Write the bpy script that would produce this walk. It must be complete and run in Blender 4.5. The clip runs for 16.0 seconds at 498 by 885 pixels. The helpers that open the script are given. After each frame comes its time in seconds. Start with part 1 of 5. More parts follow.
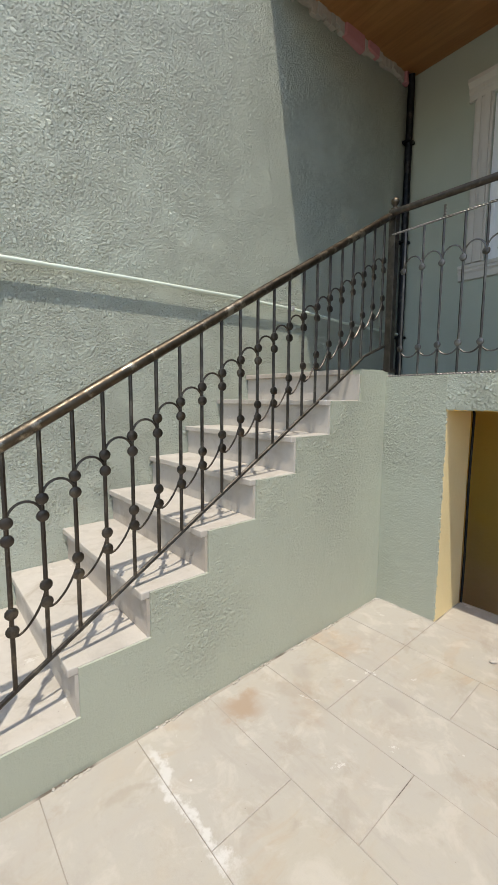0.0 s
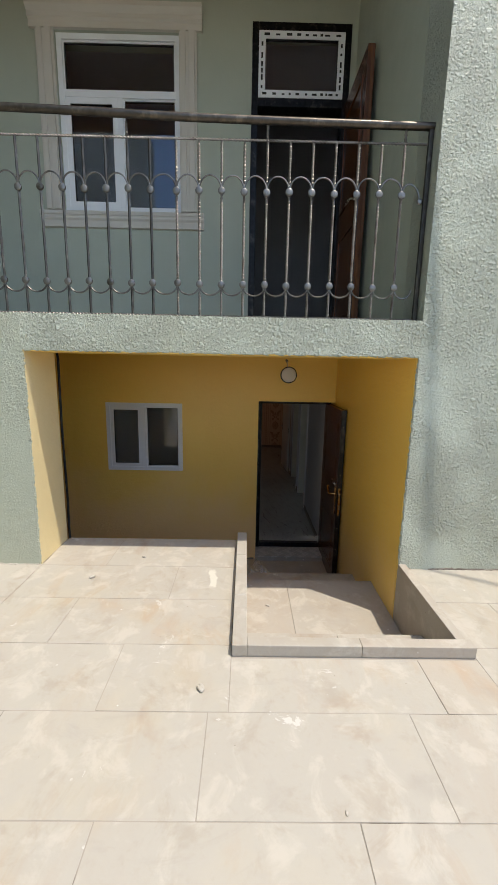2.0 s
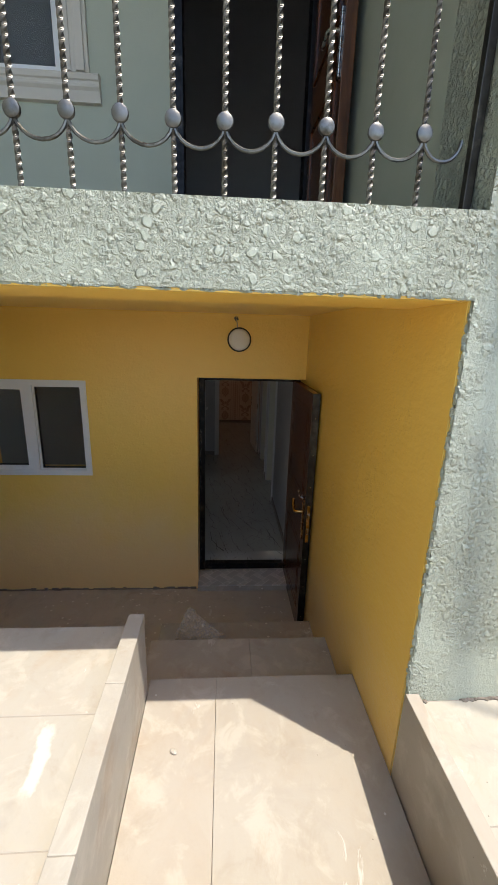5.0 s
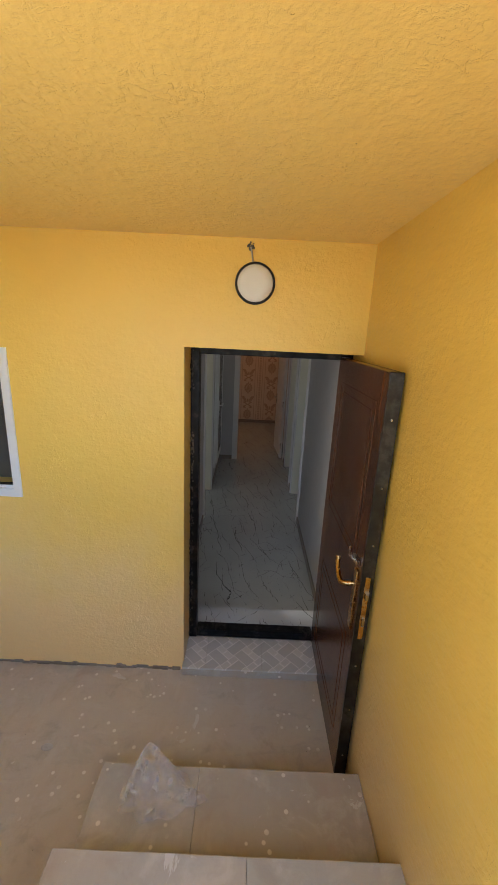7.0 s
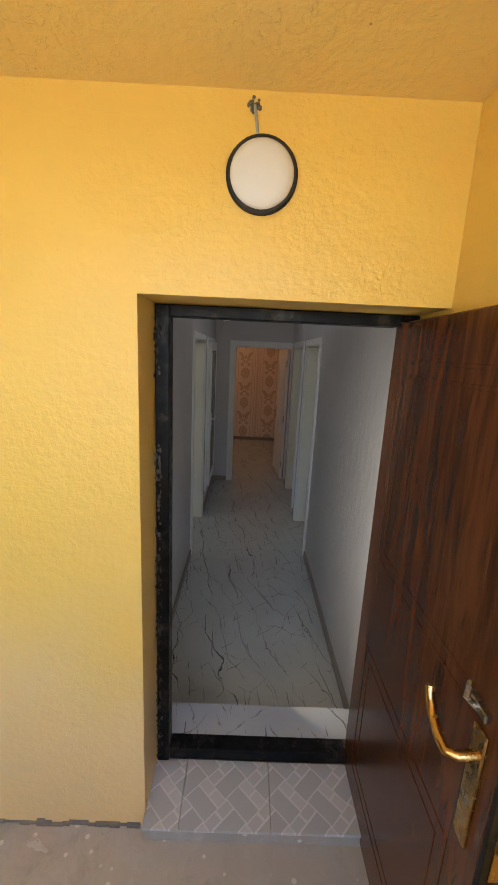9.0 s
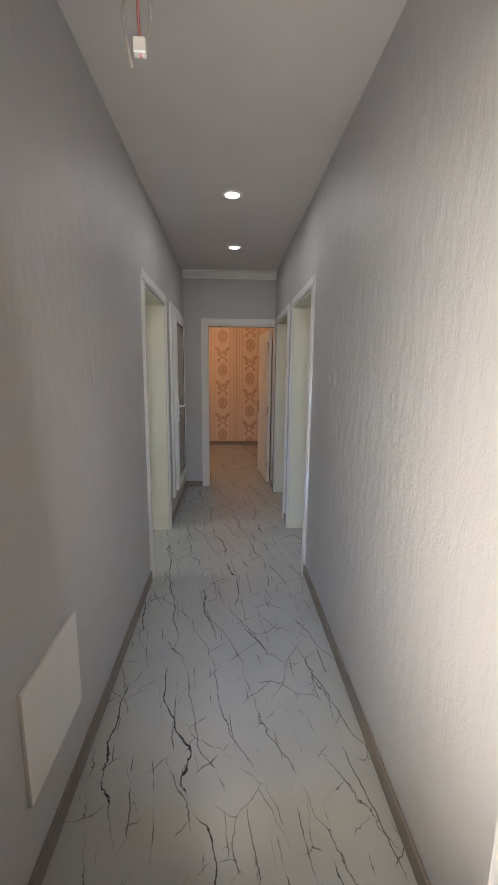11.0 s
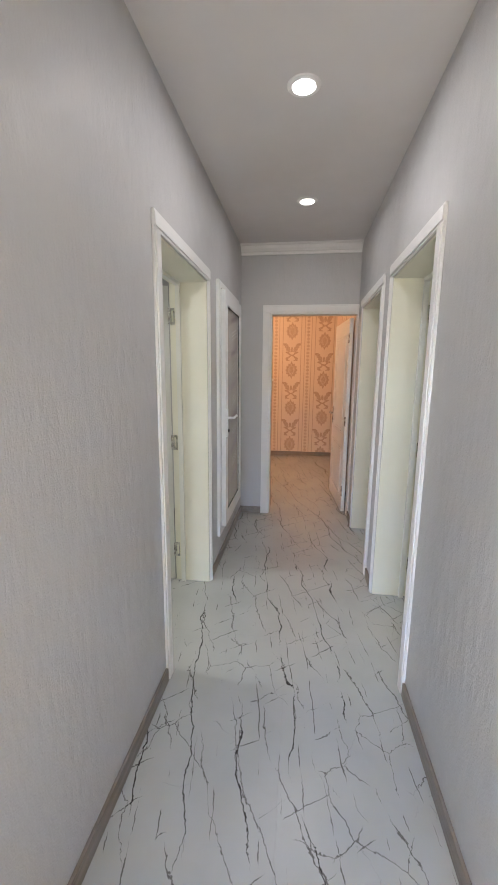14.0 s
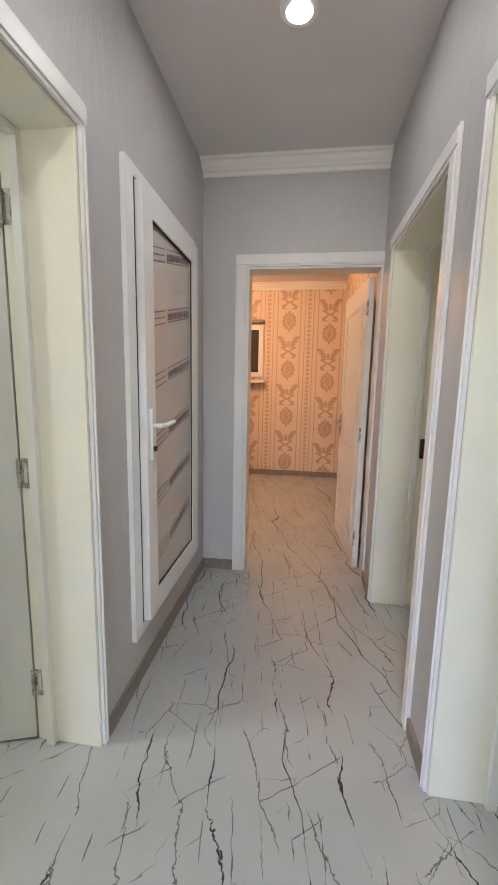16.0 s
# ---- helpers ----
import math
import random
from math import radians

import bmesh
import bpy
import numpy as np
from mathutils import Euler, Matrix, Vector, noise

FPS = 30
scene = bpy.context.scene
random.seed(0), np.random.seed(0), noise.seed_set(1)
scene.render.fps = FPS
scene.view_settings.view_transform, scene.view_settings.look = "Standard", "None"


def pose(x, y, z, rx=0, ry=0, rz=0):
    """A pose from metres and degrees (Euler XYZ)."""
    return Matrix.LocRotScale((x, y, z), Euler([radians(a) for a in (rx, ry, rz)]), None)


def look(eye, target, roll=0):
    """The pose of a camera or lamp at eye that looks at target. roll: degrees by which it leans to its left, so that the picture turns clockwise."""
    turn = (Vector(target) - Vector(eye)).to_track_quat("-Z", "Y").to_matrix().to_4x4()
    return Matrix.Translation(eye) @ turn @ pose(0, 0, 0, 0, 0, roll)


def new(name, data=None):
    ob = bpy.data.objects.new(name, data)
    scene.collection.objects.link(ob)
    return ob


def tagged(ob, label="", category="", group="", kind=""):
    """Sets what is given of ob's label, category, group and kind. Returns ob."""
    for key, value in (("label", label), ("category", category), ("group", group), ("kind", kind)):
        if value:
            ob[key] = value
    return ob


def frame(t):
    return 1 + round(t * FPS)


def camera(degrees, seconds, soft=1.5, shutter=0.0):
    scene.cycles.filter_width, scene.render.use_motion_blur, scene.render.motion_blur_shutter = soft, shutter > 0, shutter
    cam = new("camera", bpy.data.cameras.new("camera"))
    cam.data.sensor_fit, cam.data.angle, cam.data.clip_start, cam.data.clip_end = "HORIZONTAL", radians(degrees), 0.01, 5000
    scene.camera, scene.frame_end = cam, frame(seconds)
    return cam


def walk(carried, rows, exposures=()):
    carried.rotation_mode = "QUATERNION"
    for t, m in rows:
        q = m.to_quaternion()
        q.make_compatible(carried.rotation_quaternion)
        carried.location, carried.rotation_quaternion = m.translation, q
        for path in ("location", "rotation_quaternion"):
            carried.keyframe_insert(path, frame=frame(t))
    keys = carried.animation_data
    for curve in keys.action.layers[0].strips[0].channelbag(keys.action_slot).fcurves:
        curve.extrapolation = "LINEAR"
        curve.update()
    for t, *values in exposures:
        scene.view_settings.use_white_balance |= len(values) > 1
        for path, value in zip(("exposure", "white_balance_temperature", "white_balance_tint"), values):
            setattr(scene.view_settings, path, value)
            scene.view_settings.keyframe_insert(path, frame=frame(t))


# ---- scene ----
cam = camera(64.5, 16.0, 1.15)
PATH = [
    (0, (-0.047, 0.459, 1.308), (1.256, 1.961, 1.092), 0.4),
    (0.5, (-0.053, 0.479, 1.242), (1.152, 2.046, 0.938), 0.9),
    (1, (0.001, 0.42, 1.193), (1.549, 1.631, 0.824), 1.3),
    (1.5, (0.028, 0.308, 1.194), (1.903, 0.892, 0.814), 1.5),
    (2, (0.037, 0.196, 1.193), (2.001, 0.175, 0.816), 1.1),
    (2.5, (0.076, 0.102, 1.194), (1.942, -0.499, 0.8), 0.9),
    (3, (0.251, 0.046, 1.199), (1.924, -0.971, 0.788), 1.0),
    (3.5, (0.442, 0.004, 1.189), (2.105, -1.017, 0.75), 1.0),
    (4, (0.681, -0.06, 1.172), (2.486, -0.79, 0.715), 1.0),
    (4.5, (0.928, -0.1, 1.177), (2.83, -0.494, 0.7), 1.5),
    (5, (1.25, -0.139, 1.163), (3.173, -0.269, 0.63), 1.7),
    (5.2, (1.356, -0.255, 1.184), (3.272, -0.231, 0.612), -0.3),
    (7.3, (2.502, -0.248, 0.879), (4.427, -0.262, 0.336), 3.1),
    (7.5, (2.582, -0.252, 0.864), (4.503, -0.271, 0.309), 3.0),
    (8, (2.799, -0.229, 0.835), (4.724, -0.265, 0.291), 2.9),
    (8.5, (2.932, -0.213, 0.821), (4.87, -0.223, 0.329), 2.7),
    (9, (3.118, -0.232, 0.706), (5.068, -0.255, 0.263), 2.7),
    (9.5, (3.273, -0.236, 0.618), (5.237, -0.311, 0.245), 2.4),
    (9.7, (3.367, -0.207, 0.552), (5.334, -0.293, 0.197), 2.3),
    (11.8, (4.315, -0.409, 0.167), (6.28, -0.464, -0.202), -1.3),
    (12, (4.386, -0.434, 0.174), (6.354, -0.443, -0.187), -1.9),
    (12.5, (4.566, -0.507, 0.244), (6.533, -0.362, -0.083), -2.7),
    (13, (4.651, -0.494, 0.252), (6.609, -0.239, -0.063), -1.7),
    (13.5, (4.815, -0.416, 0.258), (6.763, -0.094, -0.059), -0.4),
    (14, (5.043, -0.357, 0.232), (6.995, -0.105, -0.125), 0.5),
    (14.5, (5.355, -0.347, 0.079), (7.31, -0.156, -0.294), 0.7),
    (15, (5.781, -0.322, 0.011), (7.74, -0.216, -0.378), 0.8),
    (15.5, (6.144, -0.326, 0.052), (8.115, -0.265, -0.284), 1.0),
    (16, (6.455, -0.434, 0.059), (8.414, -0.165, -0.241), 1.1),
]
EXPOSURES = [(0, 0.72), (1.0, 0.65), (2.0, 0.95), (3.0, 0.82), (4.0, 0.92), (5.2, 1.45), (7.3, 2.95), (9.0, 3.25), (9.7, 3.35), (11.8, 5.05), (12.5, 5.15), (14, 5.36), (15, 5.58), (16, 5.52)]
walk(cam, [(t, look(eye, target, roll)) for t, eye, target, roll in PATH], EXPOSURES)

# ---- world, sun and lamps ----
SUN_WAY = Vector((0.205, 0.31, -1.0))
world = bpy.data.worlds.new("sky")
scene.world = world
world.use_nodes = True
wn = world.node_tree
sky = wn.nodes.new("ShaderNodeTexSky")
sky.sky_type, sky.sun_disc = "NISHITA", False
sky.sun_elevation, sky.sun_rotation = radians(69), math.atan2(-SUN_WAY.x, -SUN_WAY.y)
wn.links.new(sky.outputs[0], wn.nodes["Background"].inputs[0])
wn.nodes["Background"].inputs[1].default_value = 0.15
sun = new("sun", bpy.data.lights.new("sun", "SUN"))
sun.data.energy, sun.data.angle, sun.data.color = 2.3, radians(0.562), (1.0, 0.925, 0.80)
sun.matrix_world = look((-2, -4, 12), Vector((-2, -4, 12)) + SUN_WAY)


def lamp(name, kind, at, energy, color, size=0.1, target=None, spread=180, tall=None):
    data = bpy.data.lights.new(name, kind)
    data.energy, data.color = energy, color
    if kind == "AREA":
        data.shape, data.size, data.spread = "RECTANGLE" if tall else "DISK", size, radians(spread)
        data.size_y = tall or size
    else:
        data.shadow_soft_size = size
    ob = new(name, data)
    ob.matrix_world = look(at, target or (at[0], at[1] + 0.001, at[2] - 1))
    return ob


# corridor's two recessed lamps, and added unseen lamps for the rooms beyond its doors
CEIL = 1.43
lamp("corridor_light_glow", "AREA", (6.98, -0.33, CEIL - 0.022), 0.142, (1.0, 0.97, 0.97), 0.13)
lamp("corridor_light_glow", "AREA", (8.15, -0.36, CEIL - 0.022), 0.080, (1.0, 0.97, 0.97), 0.13)
# added lamp just inside the entrance, to strengthen the daylight from the recess
lamp("entrance_daylight_fill", "AREA", (4.60, -0.33, -0.05), 0.50, (1.0, 0.92, 0.82), 0.60, (5.60, -1.25, 0.10), tall=1.45)
lamp("added_room_glow", "AREA", (7.0, 2.0, CEIL - 0.06), 0.70, (1.0, 1.0, 0.92), 0.3)
lamp("added_room_glow", "AREA", (7.0, -2.6, CEIL - 0.06), 0.22, (1.0, 1.0, 0.92), 0.3)
lamp("added_room_glow", "AREA", (8.6, -2.6, CEIL - 0.06), 0.11, (1.0, 0.95, 0.85), 0.3)
lamp("added_room_glow", "POINT", (10.8, 0.5, CEIL - 0.25), 1.5, (1.0, 0.53, 0.28), 0.08)

# ---- materials ----


class Nodes:
    """A short way to write node materials."""

    def __init__(self, name, rough=0.6, metal=0.0):
        self.mat = bpy.data.materials.new(name)
        self.mat.use_nodes = True
        self.t = self.mat.node_tree
        self.b = self.t.nodes["Principled BSDF"]
        self.b.inputs["Roughness"].default_value, self.b.inputs["Metallic"].default_value = rough, metal
        self.geo = self.t.nodes.new("ShaderNodeNewGeometry")
        self.pos = self.geo.outputs["Position"]

    def put(self, value, socket):
        if isinstance(value, bpy.types.NodeSocket):
            self.t.links.new(value, socket)
        elif isinstance(value, (int, float)) or len(value) == len(socket.default_value):
            socket.default_value = value
        else:
            socket.default_value = (*value, 1)

    def scaled(self, s, turn=(0, 0, 0), src=None):
        n = self.t.nodes.new("ShaderNodeMapping")
        n.inputs["Scale"].default_value = s if not isinstance(s, (int, float)) else (s, s, s)
        n.inputs["Rotation"].default_value = turn
        self.put(src or self.pos, n.inputs["Vector"])
        return n.outputs[0]

    def noise(self, scale, detail=4.0, rough=0.55, src=None, distort=0.0, color=False):
        n = self.t.nodes.new("ShaderNodeTexNoise")
        n.inputs["Scale"].default_value, n.inputs["Detail"].default_value = scale, detail
        n.inputs["Roughness"].default_value, n.inputs["Distortion"].default_value = rough, distort
        self.put(src or self.pos, n.inputs["Vector"])
        return n.outputs["Color" if color else "Fac"]

    def voronoi(self, scale, feature="F1", src=None, smooth=None, what="Distance", rand=1.0, flat=False):
        n = self.t.nodes.new("ShaderNodeTexVoronoi")
        n.voronoi_dimensions = "2D" if flat else "3D"
        n.feature = feature
        n.inputs["Scale"].default_value = scale
        n.inputs["Randomness"].default_value = rand
        if smooth is not None:
            n.inputs["Smoothness"].default_value = smooth
        self.put(src or self.pos, n.inputs["Vector"])
        return n.outputs[what]

    def math(self, op, a, b=0.0, c=0.0):
        n = self.t.nodes.new("ShaderNodeMath")
        n.operation = op
        for value, socket in zip((a, b, c), n.inputs):
            self.put(value, socket)
        return n.outputs[0]

    def ramp(self, fac, lo, hi, a=0.0, b=1.0):
        n = self.t.nodes.new("ShaderNodeMapRange")
        n.interpolation_type = "SMOOTHSTEP"
        for value, key in ((fac, 0), (lo, 1), (hi, 2), (a, 3), (b, 4)):
            self.put(value, n.inputs[key])
        return n.outputs[0]

    def mix(self, fac, a, b, blend="MIX"):
        n = self.t.nodes.new("ShaderNodeMix")
        n.data_type, n.blend_type = "RGBA", blend
        self.put(fac, n.inputs["Factor"]), self.put(a, n.inputs["A"]), self.put(b, n.inputs["B"])
        ins = [i for i in n.inputs if i.type == "RGBA"]
        self.put(a, ins[0]), self.put(b, ins[1])
        return [o for o in n.outputs if o.type == "RGBA"][0]

    def add(self, a, b, blend="ADD"):
        n = self.t.nodes.new("ShaderNodeVectorMath")
        n.operation = blend
        self.put(a, n.inputs[0]), self.put(b, n.inputs[1])
        return n.outputs[0]

    def split(self, src=None):
        n = self.t.nodes.new("ShaderNodeSeparateXYZ")
        self.put(src or self.pos, n.inputs[0])
        return n.outputs

    def join(self, x, y, z):
        n = self.t.nodes.new("ShaderNodeCombineXYZ")
        self.put(x, n.inputs[0]), self.put(y, n.inputs[1]), self.put(z, n.inputs[2])
        return n.outputs[0]

    def random(self):
        return self.t.nodes.new("ShaderNodeObjectInfo").outputs["Random"]

    def color(self, c):
        self.put(c, self.b.inputs["Base Color"])
        return self

    def gloss(self, r):
        self.put(r, self.b.inputs["Roughness"])
        return self

    def bump(self, height, distance, strength=1.0):
        n = self.t.nodes.new("ShaderNodeBump")
        n.inputs["Distance"].default_value, n.inputs["Strength"].default_value = distance, strength
        if self.b.inputs["Normal"].links:
            self.put(self.b.inputs["Normal"].links[0].from_socket, n.inputs["Normal"])
        self.put(height, n.inputs["Height"])
        self.put(n.outputs[0], self.b.inputs["Normal"])
        return self


def stucco(name, tint, tint_b, depth, lump=58, blobs=0.6, rough_from=0.30, rough_to=0.52):
    """Painted thrown stucco: dense crumbs, flattened blobs among them, trowelled smooth in patches and towards the foot."""
    n = Nodes(name, 0.48)
    warp = n.add(n.pos, n.scaled(0.022, src=n.noise(42, 3, 0.6, color=True)))
    crumbs = n.ramp(n.voronoi(lump, "SMOOTH_F1", warp, 0.25), 0.16, 0.55, 1.0, 0.0)
    wide = n.add(n.pos, n.scaled(0.03, src=n.noise(26, 3, 0.6, color=True)))
    chance = n.split(n.voronoi(27, "F1", wide, what="Color"))[0]
    blob = n.math("MULTIPLY", n.ramp(n.voronoi(27, "F1", wide), 0.24, 0.42, 0.8, 0.0), n.math("GREATER_THAN", chance, 1.0 - blobs))
    ridge = n.ramp(n.math("ABSOLUTE", n.math("SUBTRACT", n.noise(lump * 1.5, 3, 0.6, distort=0.5), 0.5)), 0.0, 0.10, 1.0, 0.0)
    x, y, z = n.split()
    height = n.math("ADD", n.noise(1.3, 4, 0.6), n.ramp(z, 0.0, 1.5, -0.16, 0.06))
    keep = n.ramp(height, rough_from, rough_to, 0.10, 1.0)
    patch = n.ramp(n.noise(5.0, 4, 0.6), 0.34, 0.60, 0.45, 1.0)
    low = n.ramp(n.noise(0.9, 4, distort=0.6), 0.35, 0.68)
    base = n.mix(low, tint, tint_b)
    base = n.mix(n.math("MULTIPLY", n.ramp(n.noise(17, 5), 0.5, 0.8), 0.15), base, [c * 0.82 for c in tint])
    base = n.mix(n.ramp(n.noise(2.1, 5, 0.7, n.add(n.pos, (3, 8, 1)), 0.6), 0.60, 0.78, 0.0, 0.25), base, (0.44, 0.42, 0.33))
    n.color(base)
    relief = n.math("MAXIMUM", n.math("ADD", n.math("MULTIPLY", crumbs, 0.62), n.math("MULTIPLY", ridge, 0.30)), blob)
    relief = n.math("MULTIPLY", n.math("MULTIPLY", relief, keep), patch)
    relief = n.math("ADD", relief, n.math("MULTIPLY", n.noise(210, 4, 0.7), 0.16))
    n.bump(n.noise(2.6, 4, distort=0.4), 0.02, 0.5)
    n.bump(relief, depth, 1.0)
    return n.mat


def paint(name, tint, rough=0.6, relief=0.0, scale=30, stretch=(1, 1, 1), shade=0.93):
    """Painted plaster with roller grain and faint unevenness."""
    n = Nodes(name, rough)
    n.color(n.mix(n.ramp(n.noise(1.6, 4), 0.3, 0.7), tint, [c * shade for c in tint]))
    if rough > 0.49:
        n.gloss(n.ramp(n.noise(9, 3), 0.3, 0.7, rough - 0.06, rough + 0.06))
    if relief:
        n.bump(n.noise(scale, 4, 0.6, n.scaled(stretch)), relief, 0.6)
        n.bump(n.noise(160, 3), relief * 0.25, 0.5)
    return n.mat


def yellow_paint(name, flaky):
    """Glossy yellow paint, flaking here and there, with a dusty tan tint near the floor."""
    n = Nodes(name, 0.36)
    c = n.mix(n.ramp(n.noise(1.3, 4), 0.3, 0.75), (0.90, 0.605, 0.135), (0.88, 0.57, 0.12))
    c = n.mix(0.45 if flaky > 0.5 else 0.0, c, (0.92, 0.72, 0.34))
    # dusty tan towards the floor, also warmed to offset the cool light there
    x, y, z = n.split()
    dust_tint = n.ramp(n.math("ADD", z, n.math("MULTIPLY", n.noise(1.7, 5, 0.65), 1.1)), -0.15, 0.82, 0.62, 0.0)
    c = n.mix(dust_tint, c, (0.84, 0.58, 0.33))
    c = n.mix(n.ramp(n.noise(33, 5, 0.7), 0.60, 0.76, 0.0, 0.3), c, (0.74, 0.47, 0.12))
    pits = n.ramp(n.voronoi(7.5), 0.010, 0.018, 0.8, 0.0)
    n.color(n.mix(pits, c, (0.16, 0.11, 0.06)))
    chips = n.ramp(n.noise(60, 2, src=n.scaled((1, 1, 0.45))), 0.77, 0.80)
    n.bump(n.noise(3.0, 3), 0.016, 0.5)
    n.bump(n.noise(14, 5, 0.6, n.scaled((1, 1, 2.2))), 0.003 + 0.004 * flaky, 0.6)
    n.bump(n.noise(55, 4), 0.003, 0.6)
    n.bump(chips, 0.003, 0.7)
    flakes = n.ramp(n.noise(30, 6, 0.62, n.scaled((1, 1, 0.6)), 0.6), 0.52, 0.55)
    patch = n.ramp(n.noise(2.4, 3), 0.46, 0.64, 0.1 * flaky, flaky)
    n.bump(n.math("MULTIPLY", flakes, patch), 0.0022, 0.6)
    return n.mat


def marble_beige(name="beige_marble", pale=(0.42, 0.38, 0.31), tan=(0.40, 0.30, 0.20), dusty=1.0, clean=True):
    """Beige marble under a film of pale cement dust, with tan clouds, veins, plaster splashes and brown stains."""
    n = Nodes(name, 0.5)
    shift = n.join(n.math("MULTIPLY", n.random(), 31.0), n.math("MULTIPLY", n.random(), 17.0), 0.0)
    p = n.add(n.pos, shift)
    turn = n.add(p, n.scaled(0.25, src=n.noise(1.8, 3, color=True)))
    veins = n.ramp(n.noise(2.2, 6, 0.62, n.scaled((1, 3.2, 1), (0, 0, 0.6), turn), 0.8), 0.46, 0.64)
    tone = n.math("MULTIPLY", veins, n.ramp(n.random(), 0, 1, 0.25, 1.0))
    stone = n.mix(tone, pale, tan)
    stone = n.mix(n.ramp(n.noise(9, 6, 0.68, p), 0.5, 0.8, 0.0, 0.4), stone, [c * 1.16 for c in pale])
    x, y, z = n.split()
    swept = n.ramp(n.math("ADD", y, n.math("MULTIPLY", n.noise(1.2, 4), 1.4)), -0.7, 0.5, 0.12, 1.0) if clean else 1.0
    dust_tint = n.math("MULTIPLY", n.math("MULTIPLY", n.ramp(n.noise(1.5, 5, 0.66, distort=0.3), 0.30, 0.56), swept), 0.86 * dusty)
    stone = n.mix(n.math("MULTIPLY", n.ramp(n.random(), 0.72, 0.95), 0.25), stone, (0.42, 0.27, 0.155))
    stone = n.mix(dust_tint, stone, (0.395, 0.366, 0.318))
    cloud = n.ramp(n.noise(7.5, 5, 0.62, n.add(n.pos, (1, 6, 0)), 0.5), 0.50, 0.66)
    stone = n.mix(n.math("MULTIPLY", cloud, 0.48), stone, (0.52, 0.478, 0.41))
    blotch = n.ramp(n.noise(5.5, 5, 0.66, n.add(n.pos, (8, 3, 0)), 0.4), 0.54, 0.70)
    stone = n.mix(n.math("MULTIPLY", blotch, 0.55), stone, (0.33, 0.285, 0.225))
    stone = n.mix(n.ramp(n.noise(26, 5, 0.7), 0.52, 0.74, 0.0, 0.22), stone, (0.34, 0.29, 0.23))
    splash = n.ramp(n.noise(4.6, 6, 0.72, distort=0.8), 0.655, 0.685)
    stone = n.mix(n.math("MULTIPLY", splash, 0.7), stone, (0.60, 0.575, 0.53))
    grime = n.ramp(n.noise(3.4, 7, 0.74, distort=0.7), 0.56, 0.74)
    stone = n.mix(n.math("MULTIPLY", grime, 0.55), stone, (0.32, 0.26, 0.19))
    rust = n.ramp(n.noise(2.3, 5, 0.6, n.add(n.pos, (9, 4, 0)), 0.5), 0.60, 0.74)
    stone = n.mix(n.math("MULTIPLY", rust, 0.4), stone, (0.30, 0.19, 0.10))
    if clean:
        # plaster trowelled over a joint, and a brown spill near the stair foot
        wob = n.math("MULTIPLY", n.math("SUBTRACT", n.noise(7, 6, 0.7), 0.5), 0.22)
        dx = n.math("ABSOLUTE", n.math("ADD", n.math("SUBTRACT", x, 0.55), wob))
        dy = n.math("ABSOLUTE", n.math("SUBTRACT", n.math("ADD", y, wob), 1.45))
        smear = n.math("MULTIPLY", n.ramp(dx, 0.006, 0.030, 1.0, 0.0), n.ramp(dy, 0.20, 0.32, 1.0, 0.0))
        stone = n.mix(n.math("MULTIPLY", smear, n.ramp(n.noise(22, 5, 0.7), 0.35, 0.55, 0.2, 0.85)), stone, (0.58, 0.56, 0.52))
        dx = n.math("ABSOLUTE", n.math("ADD", n.math("SUBTRACT", x, 2.11), n.math("MULTIPLY", wob, 0.9)))
        dy = n.math("ABSOLUTE", n.math("SUBTRACT", n.math("ADD", y, n.math("MULTIPLY", wob, 0.4)), 0.367))
        trail = n.math("MULTIPLY", n.ramp(dx, 0.06, 0.09, 1.0, 0.0), n.ramp(dy, 0.012, 0.022, 1.0, 0.0))
        stone = n.mix(n.math("MULTIPLY", trail, 0.5), stone, (0.72, 0.70, 0.60))
        ex, ey = n.math("ADD", n.math("SUBTRACT", x, 0.95), wob), n.math("ADD", n.math("SUBTRACT", y, 1.65), wob)
        spill = n.math("SQRT", n.math("ADD", n.math("MULTIPLY", ex, ex), n.math("MULTIPLY", ey, ey)))
        stone = n.mix(n.ramp(spill, 0.03, 0.13, 0.55, 0.0), stone, (0.30, 0.18, 0.09))
    smudge = n.math("MULTIPLY", n.ramp(n.voronoi(3.1, src=n.add(n.pos, n.scaled(0.12, src=n.noise(9, 4, color=True)))), 0.10, 0.24, 1.0, 0.0), n.ramp(n.noise(2.7, 3), 0.46, 0.58))
    streak = n.ramp(n.noise(3.2, 6, 0.7, n.scaled((1, 0.45, 1), (0, 0, 0.5)), 1.2), 0.56, 0.66)
    stone = n.mix(n.math("MULTIPLY", streak, 0.42), stone, (0.35, 0.315, 0.27))
    stone = n.mix(n.math("MULTIPLY", smudge, 0.40), stone, (0.30, 0.27, 0.23))
    if not clean:
        crumb = n.math("MULTIPLY", n.ramp(n.voronoi(19, src=n.add(n.pos, (2, 7, 0))), 0.13, 0.19, 1.0, 0.0), n.math("MULTIPLY", n.ramp(n.noise(5.5, 3), 0.45, 0.52), n.ramp(z, -0.70, -0.60, 1.0, 0.0)))
        stone = n.mix(n.math("MULTIPLY", crumb, 0.85), stone, (0.72, 0.68, 0.60))
    specks = n.ramp(n.voronoi(13), 0.016, 0.03, 0.8, 0.0)
    stone = n.mix(specks, stone, (0.13, 0.11, 0.09))
    drops = n.ramp(n.voronoi(9, src=n.add(n.pos, (5, 2, 0))), 0.03, 0.05, 0.75, 0.0)
